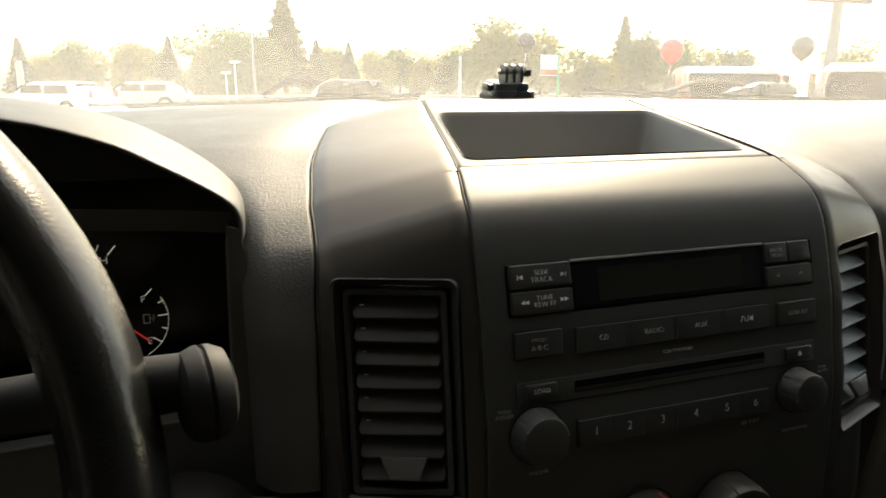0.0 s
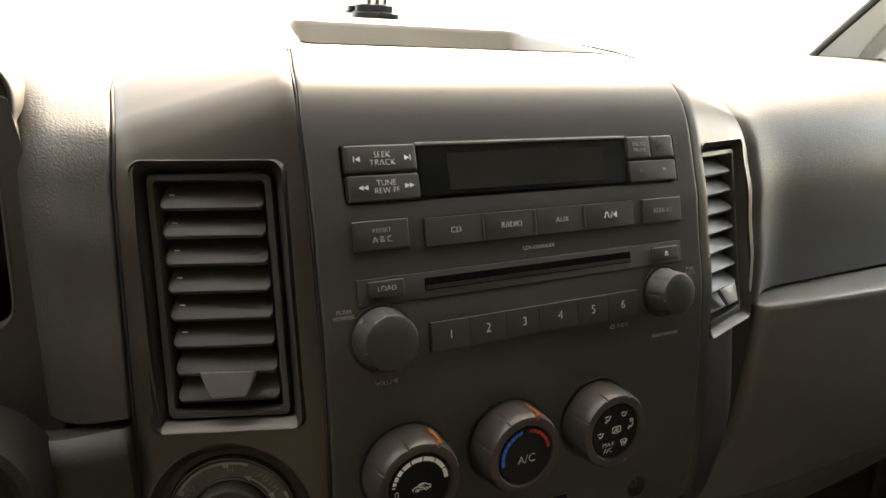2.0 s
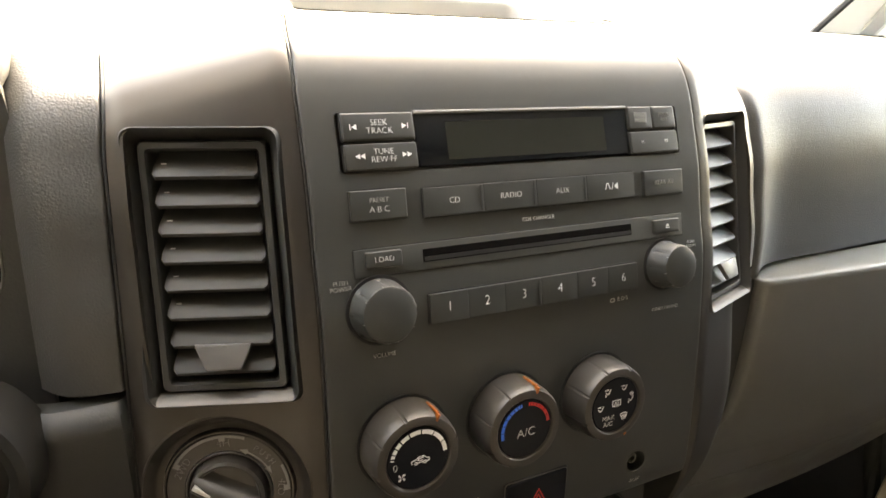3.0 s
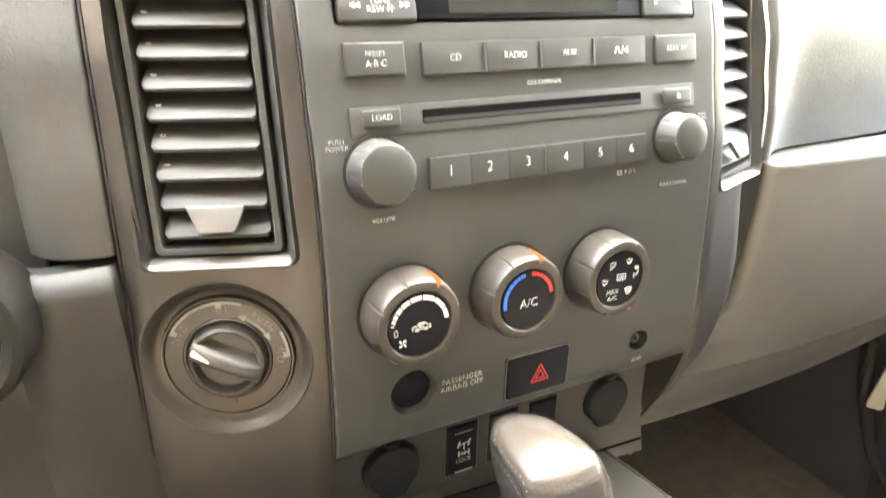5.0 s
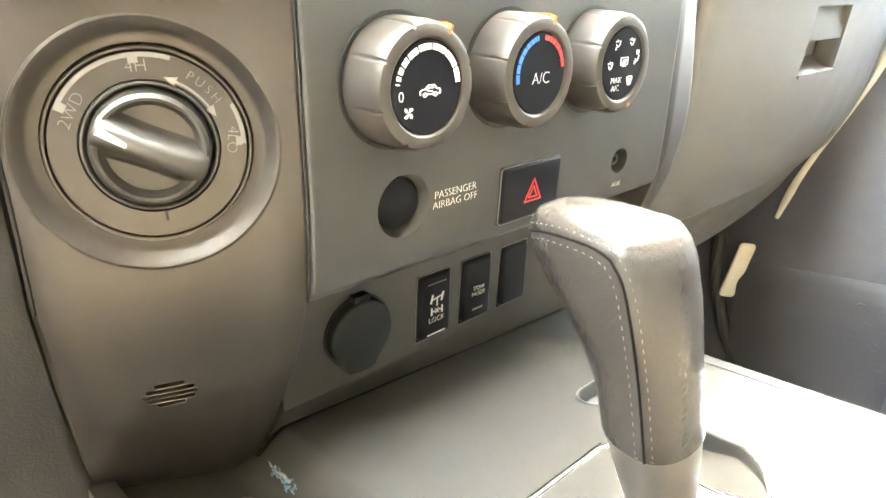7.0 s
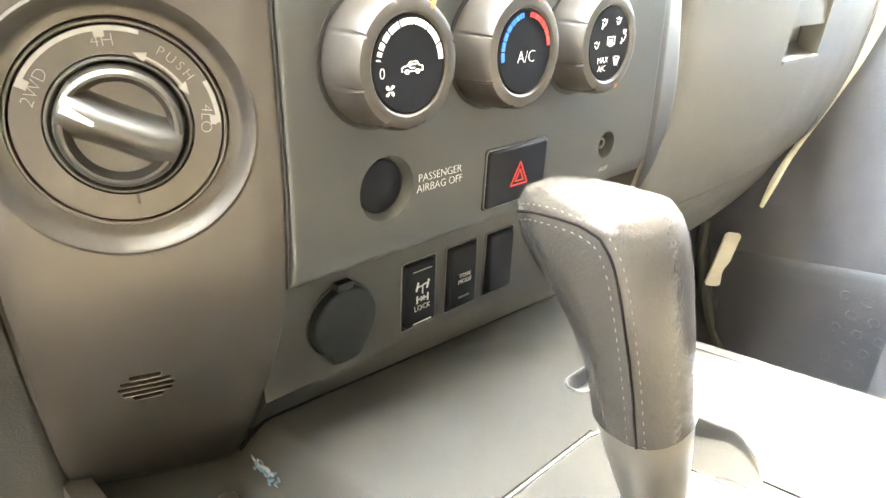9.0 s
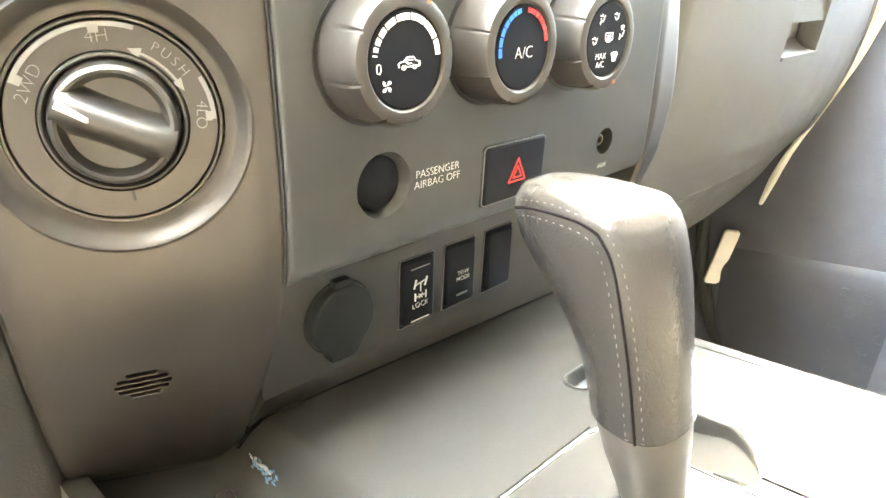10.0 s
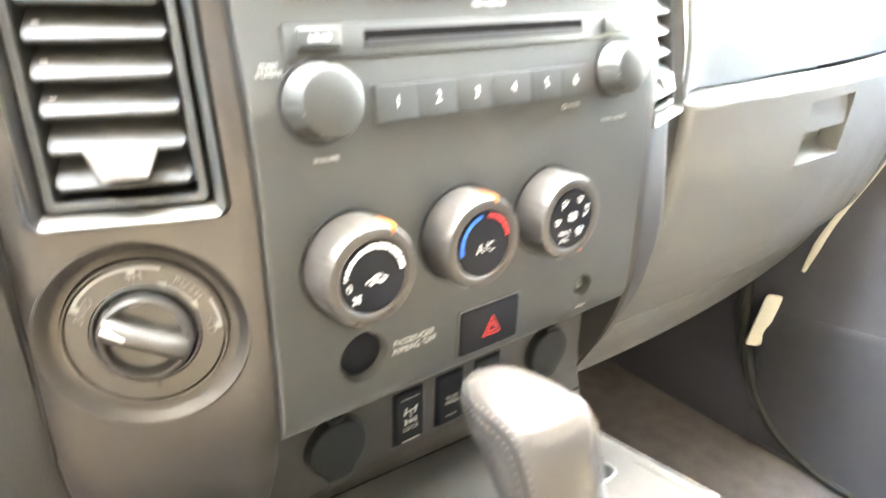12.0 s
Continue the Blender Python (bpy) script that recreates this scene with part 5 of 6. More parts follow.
# ---- small controls on the fascia ----
def small_controls():
    h = thing("hazard_switch", on_fascia(-0.0006, 1.3240), "black hazard light switch with a red triangle", "switch")
    m = on_fascia(-0.0006, 1.3240)
    part("frame", moved(slab(rounded(0.0442, 0.0289, 0.0022), -0.008, 0.0004, 0.0004), m), "black", h)
    k = part("key", moved(slab(rounded(0.0420, 0.0268, 0.0018), -0.004, 0.0018, 0.0012, 3), m), "knobface", h)
    ring = rounded(0.0428, 0.0275, 0.0020)
    part("frame_edge", moved(tube([(x, y, 0.0005) for x, y in ring + ring[:1]], 0.0003, 6), m), "tab", h, "thin bright edge round the key")
    t = m @ pose(0.0008, -0.0008, 0.0019)
    for size, w in ((0.0072, 0.0007), (0.0036, 0.0006)):
        pts = [(size * math.sin(radians(a)) * 0.95, size * math.cos(radians(a)) - 0.0006) for a in (0, 120, 240, 360)]
        part("triangle_mark", moved(stroke(pts, w), t), "red", k)
    m = on_fascia(-0.0785, 1.3325)
    a = thing("airbag_lamp", m, "dark round airbag warning lamp set in the fascia", "indicator lamp")
    part("lens", moved(lathe([(0.0111, -0.0058), (0.0109, -0.0042), (0.0098, -0.0035), (0, -0.0033)], 40), m), "knobface", a)
    lettering("PASSENGER\nAIRBAG OFF", 0.0048, on_fascia(-0.0500, 1.3312, 0.0002), "pale_print", a)
    m = on_fascia(0.0755, 1.3252)
    j = thing("aux_socket", m, "small round audio socket with a steel ring", "audio socket")
    part("cup", moved(lathe([(0.0072, 0.0002), (0.0064, -0.004), (0.0060, -0.0075), (0.0034, -0.0078)], 32), m), "fascia", j)
    part("ring", moved(lathe([(0.0034, -0.0080), (0.0033, -0.0035), (0.0028, -0.0028), (0.0020, -0.0030), (0.0018, -0.0085)], 28), m), "tab", j)
    part("bore", moved(lathe([(0.0019, -0.0070), (0, -0.0070)], 20), m), "black", j)
    lettering("AUX", 0.0040, on_fascia(0.0758, 1.3117, 0.0002), "pale_print", j)
    # rocker switches in the lower panel
    for i, x in enumerate((-0.0318, -0.0013, 0.0290)):
        m = pose(x, 0.0, 1.2588, 90)
        s = thing("rocker_switch", m, ("black axle lock rocker switch", "black tow mode rocker switch", "blank black switch cover")[i], "switch", "row of rocker switches")
        part("frame", moved(slab(rounded(0.0234, 0.0386, 0.0015), -0.008, 0.0003, 0.0003), m), "knobface", s)
        ring = rounded(0.0230, 0.0382, 0.0014)
        part("frame_edge", moved(tube([(x2, y2, 0.0003) for x2, y2 in ring + ring[:1]], 0.00032, 6), m), "tab", s)
        k = part("rocker", moved(slab(rounded(0.0208, 0.0352, 0.0020), -0.002, 0.0030, 0.0018, 3), m @ pose(0, 0.0004, 0, -2)), "knobface", s)
        f = m @ pose(0, 0, 0.00335, -2)
        if i == 0:
            part("bar_mark", moved(block(-0.0062, 0.0062, 0.0138, 0.0142, -0.0003, 0.0002), f), "grey_print", k)
            part("bar_mark", moved(block(-0.0062, 0.0062, -0.0150, -0.0145, -0.0003, 0.0002), f), "pale_print", k)
            part("axle_mark", moved(stroke([(0, 0.0012), (0, 0.0052)], 0.0007), f), "pale_print", k)
            part("axle_mark", moved(stroke([(-0.0030, 0.0052), (0.0030, 0.0062)], 0.0006), f), "pale_print", k)
            for x2 in (-0.0036, 0.0036):
                part("axle_mark", moved(stroke([(x2 - 0.0006, 0.0036), (x2 + 0.0006, 0.0076)], 0.0011), f), "pale_print", k)
                part("axle_mark", moved(stroke([(x2, -0.0034), (x2, 0.0002)], 0.0010), f), "pale_print", k)
                part("axle_mark", moved(stroke([(x2, -0.0016), (x2 * 0.4, -0.0016)], 0.0006), f), "pale_print", k)
            part("axle_mark", moved(stroke([(-0.0011, -0.0027), (0.0011, -0.0005)], 0.0006), f), "pale_print", k)
            part("axle_mark", moved(stroke([(-0.0011, -0.0005), (0.0011, -0.0027)], 0.0006), f), "pale_print", k)
            lettering("LOCK", 0.0042, f @ pose(0, -0.0066, 0), "pale_print", k)
        elif i == 1:
            lettering("TOW\nMODE", 0.0036, f @ pose(0.0004, 0.0000, 0), "pale_print", k)
            part("bar_mark", moved(block(-0.0040, 0.0040, -0.0112, -0.0102, -0.0003, 0.0002), f), "dim_print", k)
    for x in (-0.0800, 0.0820):
        m = pose(x, -0.0002, 1.2620, 90)
        p = thing("power_socket_cap", m, "round dark rubber cap over a power socket", "socket cap", "pair of power socket caps")
        out = [(0.0172 * math.cos(radians(t)), 0.0172 * math.sin(radians(t))) for t in range(-50, 231, 10)]
        out += [(-0.0085, -0.0172), (-0.0075, -0.0196), (-0.0040, -0.0206), (0.0040, -0.0206), (0.0075, -0.0196), (0.0085, -0.0172)]
        part("cap", moved(slab(out, 0.0, 0.0058, 0.0016, 3, dome=0.0008), m), "rubber", p)
        part("hinge", moved(block(-0.0042, 0.0042, 0.0150, 0.0200, 0, 0.0045, 0.0006), m), "rubber", p)
        part("hinge_slot", moved(block(-0.0020, 0.0020, 0.0158, 0.0186, 0.0044, 0.0049), m), "black", p)
        part("seat_ring", moved(lathe([(0.0186, -0.001), (0.0184, 0.0008), (0.0176, 0.0008)], 40), m), "black", p)


M["rubber"] = material("dark_rubber", (0.016, 0.018, 0.018), 0.5, spec=0.2, var=0.12, varsize=0.01)
small_controls()


# ---- tray on top of the dashboard and the mount behind it ----
def top_z(y):
    return 1.5866 + 0.155 * (y - 0.055)


def tray():
    t = thing("dash_tray", pose(0, 0.13, 1.59), "charcoal open storage tray in the dashboard top", "tray")

    def at(u, v):
        y = 0.0572 + 0.1785 * v
        w = left_edge(y) - 0.0016 if u < 0 else float(np.interp(y, [0.06, 0.235], [0.1208, 0.1188]))
        e = max(0.0, 1 - v / 0.02)
        return (u * w, y, top_z(y) - 0.0012 * e ** 2 - 0.0015 * max(0.0, (abs(u) - 0.97) / 0.03) ** 2)
    fr = part("frame", sheet(at, np.concatenate(([-1, -0.985], np.linspace(-0.97, 0.97, 20), [0.985, 1])), np.concatenate(([0, 0.006, 0.02], np.linspace(0.04, 1, 24))), (0, 0, -0.006)), "fascia", t)
    # the bin's outlines, front to back: opening and floor
    def outline(grow, z):
        c = [(-0.1035, 0.0675), (0.1090, 0.0690), (0.1080, 0.186), (-0.0830, 0.186)]
        cx, cy = 0.005, 0.127
        pts = []
        for i in range(4):
            p, a, b = Vector(c[i]), Vector(c[i - 1]), Vector(c[(i + 1) % 4])
            r = 0.010
            p1, p2 = p + (a - p).normalized() * r, p + (b - p).normalized() * r
            for s in range(6):
                f = s / 5
                q = (1 - f) ** 2 * p1 + 2 * f * (1 - f) * p + f * f * p2
                pts.append((cx + (q.x - cx) * grow, cy + (q.y - cy) * grow, z if z else 0))
        return pts
    bm = bmesh.new()
    lo = [bm.verts.new((x, y, 1.50)) for x, y, _ in outline(1.0, 0)]
    hi = [bm.verts.new((x, y, 1.66)) for x, y, _ in outline(1.0, 0)]
    n = len(lo)
    bm.faces.new(lo[::-1])
    bm.faces.new(hi)
    for i in range(n):
        bm.faces.new((lo[i], lo[(i + 1) % n], hi[(i + 1) % n], hi[i]))
    cut(fr, bm)
    bm = bmesh.new()
    rings = []
    for g, dz in ((1.012, 0.0008), (1.0, 0.0), (0.985, -0.0025), (0.93, -0.052), (0.90, -0.056)):
        rings.append([bm.verts.new((x, y, top_z(y) + dz)) for x, y, _ in outline(g, 0)])
    for p, q in zip(rings, rings[1:]):
        for i in range(n):
            bm.faces.new((p[i], p[(i + 1) % n], q[(i + 1) % n], q[i]))
    bm.faces.new(rings[-1])
    part("bin", bm, "traybin", t, "dark grey moulded bin")


M["traybin"] = material("dark_grey_tray_plastic", (0.19, 0.185, 0.17), 0.5, bump=0.3, size=0.0008, var=0.08)
tray()


def camera_mount():
    c = pose(0.013, 0.268, 1.6125, 5)
    m = thing("action_mount", c, "black plastic quick release mount stuck on the dashboard", "device mount")
    part("pad", moved(slab(rounded(0.046, 0.040, 0.010), 0, 0.004, 0.001), c), "black", m)
    part("base", moved(slab(rounded(0.043, 0.036, 0.008), 0.004, 0.010, 0.002), c), "clip", m)
    part("clip", moved(slab(rounded(0.034, 0.030, 0.004), 0.0098, 0.016, 0.002), c @ pose(-0.002, 0, 0)), "clip", m)
    part("latch", moved(block(-0.0235, -0.014, -0.008, 0.008, 0.008, 0.0145, 0.0015), c), "clip", m)
    for x in (-0.0075, 0.0, 0.0075):
        out = [(-0.0075, 0)] + [(0.0075 * math.cos(radians(a)), 0.0085 + 0.0075 * math.sin(radians(a))) for a in range(180, -1, -20)] + [(0.0075, 0)]
        part("prong", moved(slab(out[::-1], -0.0016, 0.0016, 0.0005), c @ pose(x + 0.002, 0, 0.0155) @ pose(0, 0, 0, 90, 0, 90)), "clip", m)
    part("bolt", moved(lathe([(0, 0.013), (0.0042, 0.013), (0.0042, 0.018), (0, 0.018)], 6), c @ pose(0.002, 0, 0.0245) @ pose(0, 0, 0, 0, 90, 0)), "black", m)
    part("bolt", moved(tube([(-0.012, 0, 0.0245), (0.016, 0, 0.0245)], 0.0022, 10), c), "chrome", m)


M["clip"] = material("black_glossy_clip_plastic", (0.03, 0.034, 0.038), 0.28, var=0.1)
camera_mount()


# ---- gear lever ----
LB = Vector((-0.0455, -0.1402, 0))
LZ = [1.2580, 1.2611, 1.2681, 1.2798, 1.2915, 1.3032, 1.3125, 1.3203, 1.3273, 1.3336, 1.3390, 1.3437, 1.3473, 1.3498]
LA = [0.0182, 0.0192, 0.0197, 0.0199, 0.0203, 0.0210, 0.0215, 0.0217, 0.0216, 0.0213, 0.0207, 0.0194, 0.0168, 0.0098]
LF = [0.0182, 0.0192, 0.0197, 0.0199, 0.0210, 0.0254, 0.0318, 0.0391, 0.0440, 0.0455, 0.0445, 0.0411, 0.0338, 0.0190]
LR = [0.0127, 0.0134, 0.0137, 0.0138, 0.0141, 0.0144, 0.0146, 0.0148, 0.0146, 0.0143, 0.0137, 0.0123, 0.0096, 0.0048]


def lever_point(a, z, out=0.0):
    """a: radians from the passenger's side towards the front; the grip swells forwards at its head."""
    w = float(np.interp(z, LZ, LA)) + out
    f = float(np.interp(z, LZ, LF)) + out
    r = float(np.interp(z, LZ, LR)) + out
    c, s = math.cos(a), math.sin(a)
    p = 2.3
    k = (abs(c) ** p + abs(s) ** p) ** (-1 / p)
    h = z - LZ[0]
    return Vector((LB.x + w * c * k - 0.0865 * h, LB.y + (f if s > 0 else r) * s * k + 0.2266 * h, z))


def gear_lever():
    g = thing("gear_lever", pose(LB.x, LB.y, con_z(LB.y)), "taupe leather gear lever with stitched seams and a silver collar", "gear lever")
    zs = [z for z in spread([(1.2716,)] + [(z,) for z in LZ if z > 1.2716], 50)]
    bm = bmesh.new()
    rings = []
    for z in zs:
        rings.append([bm.verts.new(lever_point(2 * math.pi * k / 56, float(z[0]))) for k in range(56)])
    for p, q in zip(rings, rings[1:]):
        for i in range(56):
            bm.faces.new((p[i], p[(i + 1) % 56], q[(i + 1) % 56], q[i]))
    tip = bm.verts.new(sum((v.co for v in rings[-1]), Vector()) / 56 + Vector((0, 0, 0.0008)))
    for i in range(56):
        bm.faces.new((rings[-1][i], rings[-1][(i + 1) % 56], tip))
    bm.faces.new(rings[0][::-1])
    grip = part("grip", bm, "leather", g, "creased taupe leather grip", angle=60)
    bm = bmesh.new()
    rings = []
    for z, s in ((1.2722, 0.88), (1.2722, 0.935), (1.2714, 0.95), (1.2700, 0.945), (1.2600, 0.88), (1.2480, 0.77), (1.2380, 0.66), (1.2300, 0.60)):
        mid = Vector((LB.x - 0.0865 * (z - LZ[0]), LB.y + 0.2266 * (z - LZ[0]), z))
        foot = Vector((LB.x - 0.0865 * 0.0136, LB.y + 0.2266 * 0.0136, 1.2716))
        rings.append([bm.verts.new(mid + (lever_point(2 * math.pi * k / 48, 1.2716) - foot) * s) for k in range(48)])
    for p, q in zip(rings, rings[1:]):
        for i in range(48):
            bm.faces.new((p[i], p[(i + 1) % 48], q[(i + 1) % 48], q[i]))
    part("collar", bm, "collar", g, "satin silver collar")
    part("shaft", moved(lathe([(0.0080, 1.20), (0.0080, 1.235)], 24), pose(LB.x, LB.y, 0)), "black", g)
    # seam down the driver's side: from the nose along the head, then down the stem
    path = spread([(radians(100), 1.3325), (radians(114), 1.3350), (radians(128), 1.3376), (radians(140), 1.3403), (radians(150), 1.3418), (radians(161), 1.3428), (radians(171), 1.3430), (radians(181), 1.3412), (radians(194), 1.3368), (radians(201), 1.3280), (radians(204), 1.3124), (radians(204), 1.2956), (radians(202), 1.2734), (radians(202), 1.2722)], 110)
    seam = [lever_point(float(a), float(z), -0.00015) for a, z in path]
    part("seam", tube(seam, 0.00055, 6), "seamdark", grip)
    for side in (-1, 1):
        line = []
        for i, (a, z) in enumerate(path):
            p, q = seam[max(i - 1, 0)], seam[min(i + 1, len(seam) - 1)]
            n = (lever_point(float(a), float(z), 0.002) - lever_point(float(a), float(z), 0)).normalized()
            s = (q - p).normalized().cross(n)
            line.append(seam[i] + s * 0.0028 * side)
        # pull the line back on to the leather
        fixed = []
        for p in line:
            a = math.atan2((p.y - LB.y - 0.2266 * (p.z - LZ[0])) / max(0.001, float(np.interp(p.z, LZ, LF if p.y - LB.y - 0.2266 * (p.z - LZ[0]) > 0 else LR))), (p.x - LB.x + 0.0865 * (p.z - LZ[0])) / float(np.interp(p.z, LZ, LA)))
            fixed.append(lever_point(a, min(max(p.z, 1.2725), 1.345), 0.00025))
        d = 0.0
        on = True
        seg = [fixed[0]]
        fine = spread(fixed, 500)
        for p, q in zip(fine, fine[1:]):
            d += float(np.linalg.norm(q - p))
            seg.append(q)
            if d > (0.0010 if on else 0.0021):
                if on and len(seg) > 2:
                    part("stitch", tube([Vector(s) for s in seg[::max(1, len(seg) // 3)]], 0.00018, 5), "thread", grip)
                on, d, seg = not on, 0.0, [q]
    # stitches on the passenger's side seam
    for i in range(24):
        z = 1.274 + i * 0.0027
        a = radians(-28)
        part("stitch", tube([lever_point(a, z, 0.0003), lever_point(a, z + 0.0018, 0.0003)], 0.0004, 5), "thread", grip)


M["collar"] = material("satin_grey_collar", (0.125, 0.115, 0.100), 0.31, metal=0.5, var=0.06)
gear_lever()


# ---- console fittings ----
def console_fittings():
    m = pose(0.031, -0.0775, con_z(-0.0775), -7.4)
    bm = bmesh.new()
    rings = [[bm.verts.new((x, y, z)) for x, y in rounded(w, h, r)] for w, h, r, z in ((0.0612, 0.0142, 0.0068, -0.008), (0.0612, 0.0142, 0.0068, 0.0006), (0.0622, 0.0152, 0.0073, 0.0012), (0.0636, 0.0166, 0.0080, 0.0010), (0.0644, 0.0174, 0.0084, -0.0008))]
    n = len(rings[0])
    for p, q in zip(rings, rings[1:]):
        for i in range(n):
            bm.faces.new((p[i], p[(i + 1) % n], q[(i + 1) % n], q[i]))
    part("slot_rim", moved(bm, m), "console", center_console)
    # worn paint on the corner of the console
    random.seed(5)
    for mat, label, n, lo, hi, wide in (("scuff", "blue scuff marks", 44, 0.2, 1.0, 0.0009), ("worn", "pale scratched edge of the scuff", 30, 0.0, 0.75, 0.0005)):
        bm = bmesh.new()
        for i in range(n):
            t = random.uniform(lo, hi)
            y = 0.0067 - 0.0235 * t + random.uniform(-0.001, 0.001)
            x = -0.1259 - 0.0008 * t + random.gauss(0, wide) * (0.5 + 0.5 * t) + (0.0006 if mat == "worn" else 0)
            w, h = random.uniform(0.0001, 0.0004), random.uniform(0.0005, 0.0016)
            z = con_z(y) + driver_step(x)
            poly([(x - w, y - h), (x + w, y - h * 0.7), (x + w * 0.8, y + h), (x - w * 0.7, y + h * 0.8)], z - 0.0010, z + (0.0003 if mat == "scuff" else 0.0004), bm)
        part("scuff_mark", bm, mat, center_console, label)
    x, y = -0.1445, -0.006
    part("screw_plug", moved(lathe([(0.0042, -0.003), (0.0042, 0.0004), (0.0036, 0.0009), (0, 0.0010)], 24), pose(x, y, con_z(y) + driver_step(x))), "bezel", center_console)


console_fittings()


# ---- instruments, steering wheel and stalk ----
HL = [(-0.2430, 1.440), (-0.2425, 1.480), (-0.2410, 1.530), (-0.2385, 1.553), (-0.2385, 1.566), (-0.2435, 1.5745), (-0.256, 1.5835), (-0.276, 1.595), (-0.298, 1.606), (-0.338, 1.617), (-0.40, 1.6230), (-0.46, 1.6245)]


def instruments():
    h = thing("instrument_cluster", pose(-0.46, 0.1, 1.44), "black hooded instrument cluster with white dial marks", "instrument cluster")
    half = spread(HL, 40)
    full = [(float(p[0]), float(p[1])) for p in half] + [(-0.92 - float(p[0]), float(p[1])) for p in half[-2::-1]]

    def at(i, k):
        x, z = full[int(i)]
        y, g = k
        cx, cz = -0.46, 1.50
        dx, dz = x - cx, z - cz
        d = math.hypot(dx, dz)
        return (x + dx / d * g * (0.3 if z < 1.55 else 1), y, z + dz / d * g * (1 if z > 1.55 else 0.2))
    sec = spread([(0.0425, -0.0005), (0.0440, 0.0020), (0.060, 0.0040), (0.09, 0.0050), (0.13, 0.0035), (0.19, -0.004), (0.27, -0.020), (0.36, -0.044)], 40)
    part("hood", sheet(at, range(len(full)), sec), "hoodpad", h, "charcoal instrument hood")
    part("lining", sheet(at, range(len(full)), spread([(0.108, -0.0030), (0.075, -0.0025), (0.048, -0.0018), (0.0427, -0.0006)], 12)), "black", h, "matte black inside of the hood")
    part("dial_plate", moved(poly([(x, z) for x, z in full][::-1], -0.108, -0.104), pose(0, 0, 0, 90)), "gloss", h)
    rim = spread([(-0.2450, 1.5560), (-0.2455, 1.540), (-0.2462, 1.510), (-0.2470, 1.478), (-0.2475, 1.4690), (-0.2495, 1.4630), (-0.2540, 1.4590), (-0.2620, 1.4575), (-0.30, 1.4550), (-0.46, 1.4500)], 60)
    rim = [(float(x), float(z)) for x, z in rim]
    part("trim_line", tube([(x, 0.0412, z) for x, z in rim], 0.0008, 8), "tab", h, "thin satin trim line")
    face = [(-0.2442, 1.5625)] + rim + [(-0.46, 1.38), (-0.2345, 1.38), (-0.2345, 1.5300), (-0.2368, 1.5480), (-0.2388, 1.5610)]
    part("surround", moved(poly(face, -0.052, -0.0415), pose(0, 0, 0, 90)), "hoodpad", h, "charcoal surround below the hood")
    f = pose(0, 0.1035, 0, 90)

    def mark(name, x0, z0, x1, z1, w, mat="glow_print"):
        part(name, moved(stroke([(x0, z0), (x1, z1)], w), f), mat, h)
    # fuel gauge round its own centre, and the end of the gauge above
    cx, cz, r = -0.3075, 1.4935, 0.0265
    for a, ln in ((45, 0.0055), (24, 0.003), (4, 0.0055), (-16, 0.003), (-36, 0.0055)):
        c, s = math.cos(radians(a)), math.sin(radians(a))
        mark("dial_tick", cx + (r - ln) * c, cz + (r - ln) * s, cx + r * c, cz + r * s, 0.0006)
    part("dial_arc", moved(arc(r, r + 0.0003, -60, 30), f @ pose(cx, cz, 0)), "glow_print", h)
    lettering("F", 0.0062, f @ pose(cx + 0.0135, cz + 0.0125, 0), "glow_print", h)
    lettering("E", 0.0062, f @ pose(cx + 0.0150, cz - 0.0145, 0), "glow_print", h)
    lettering("H", 0.0068, f @ pose(-0.3125, 1.5315, 0), "glow_print", h)
    mark("dial_tick", -0.3100, 1.5350, -0.3058, 1.5400, 0.0007)
    mark("dial_tick", -0.3158, 1.5375, -0.3143, 1.5412, 0.0004)
    mark("needle", -0.3010, 1.4870, -0.2925, 1.4790, 0.0009, "glow_needle")
    part("pump_mark", moved(stroke([(-0.0022, -0.0026), (-0.0022, 0.0028), (0.0012, 0.0028), (0.0012, -0.0026), (-0.0022, -0.0026)], 0.0006), f @ pose(-0.2925, 1.4935, 0)), "white", h)
    part("pump_mark", moved(stroke([(0.0012, 0.0004), (0.0026, 0.0002), (0.0030, -0.0018), (0.0036, 0.0010), (0.0030, 0.0024)], 0.0005), f @ pose(-0.2925, 1.4935, 0)), "white", h)


M["hoodpad"] = material("charcoal_hood_vinyl", (0.07, 0.07, 0.066), 0.5, bump=0.2, size=0.0012, kind="pebble", var=0.08)
instruments()


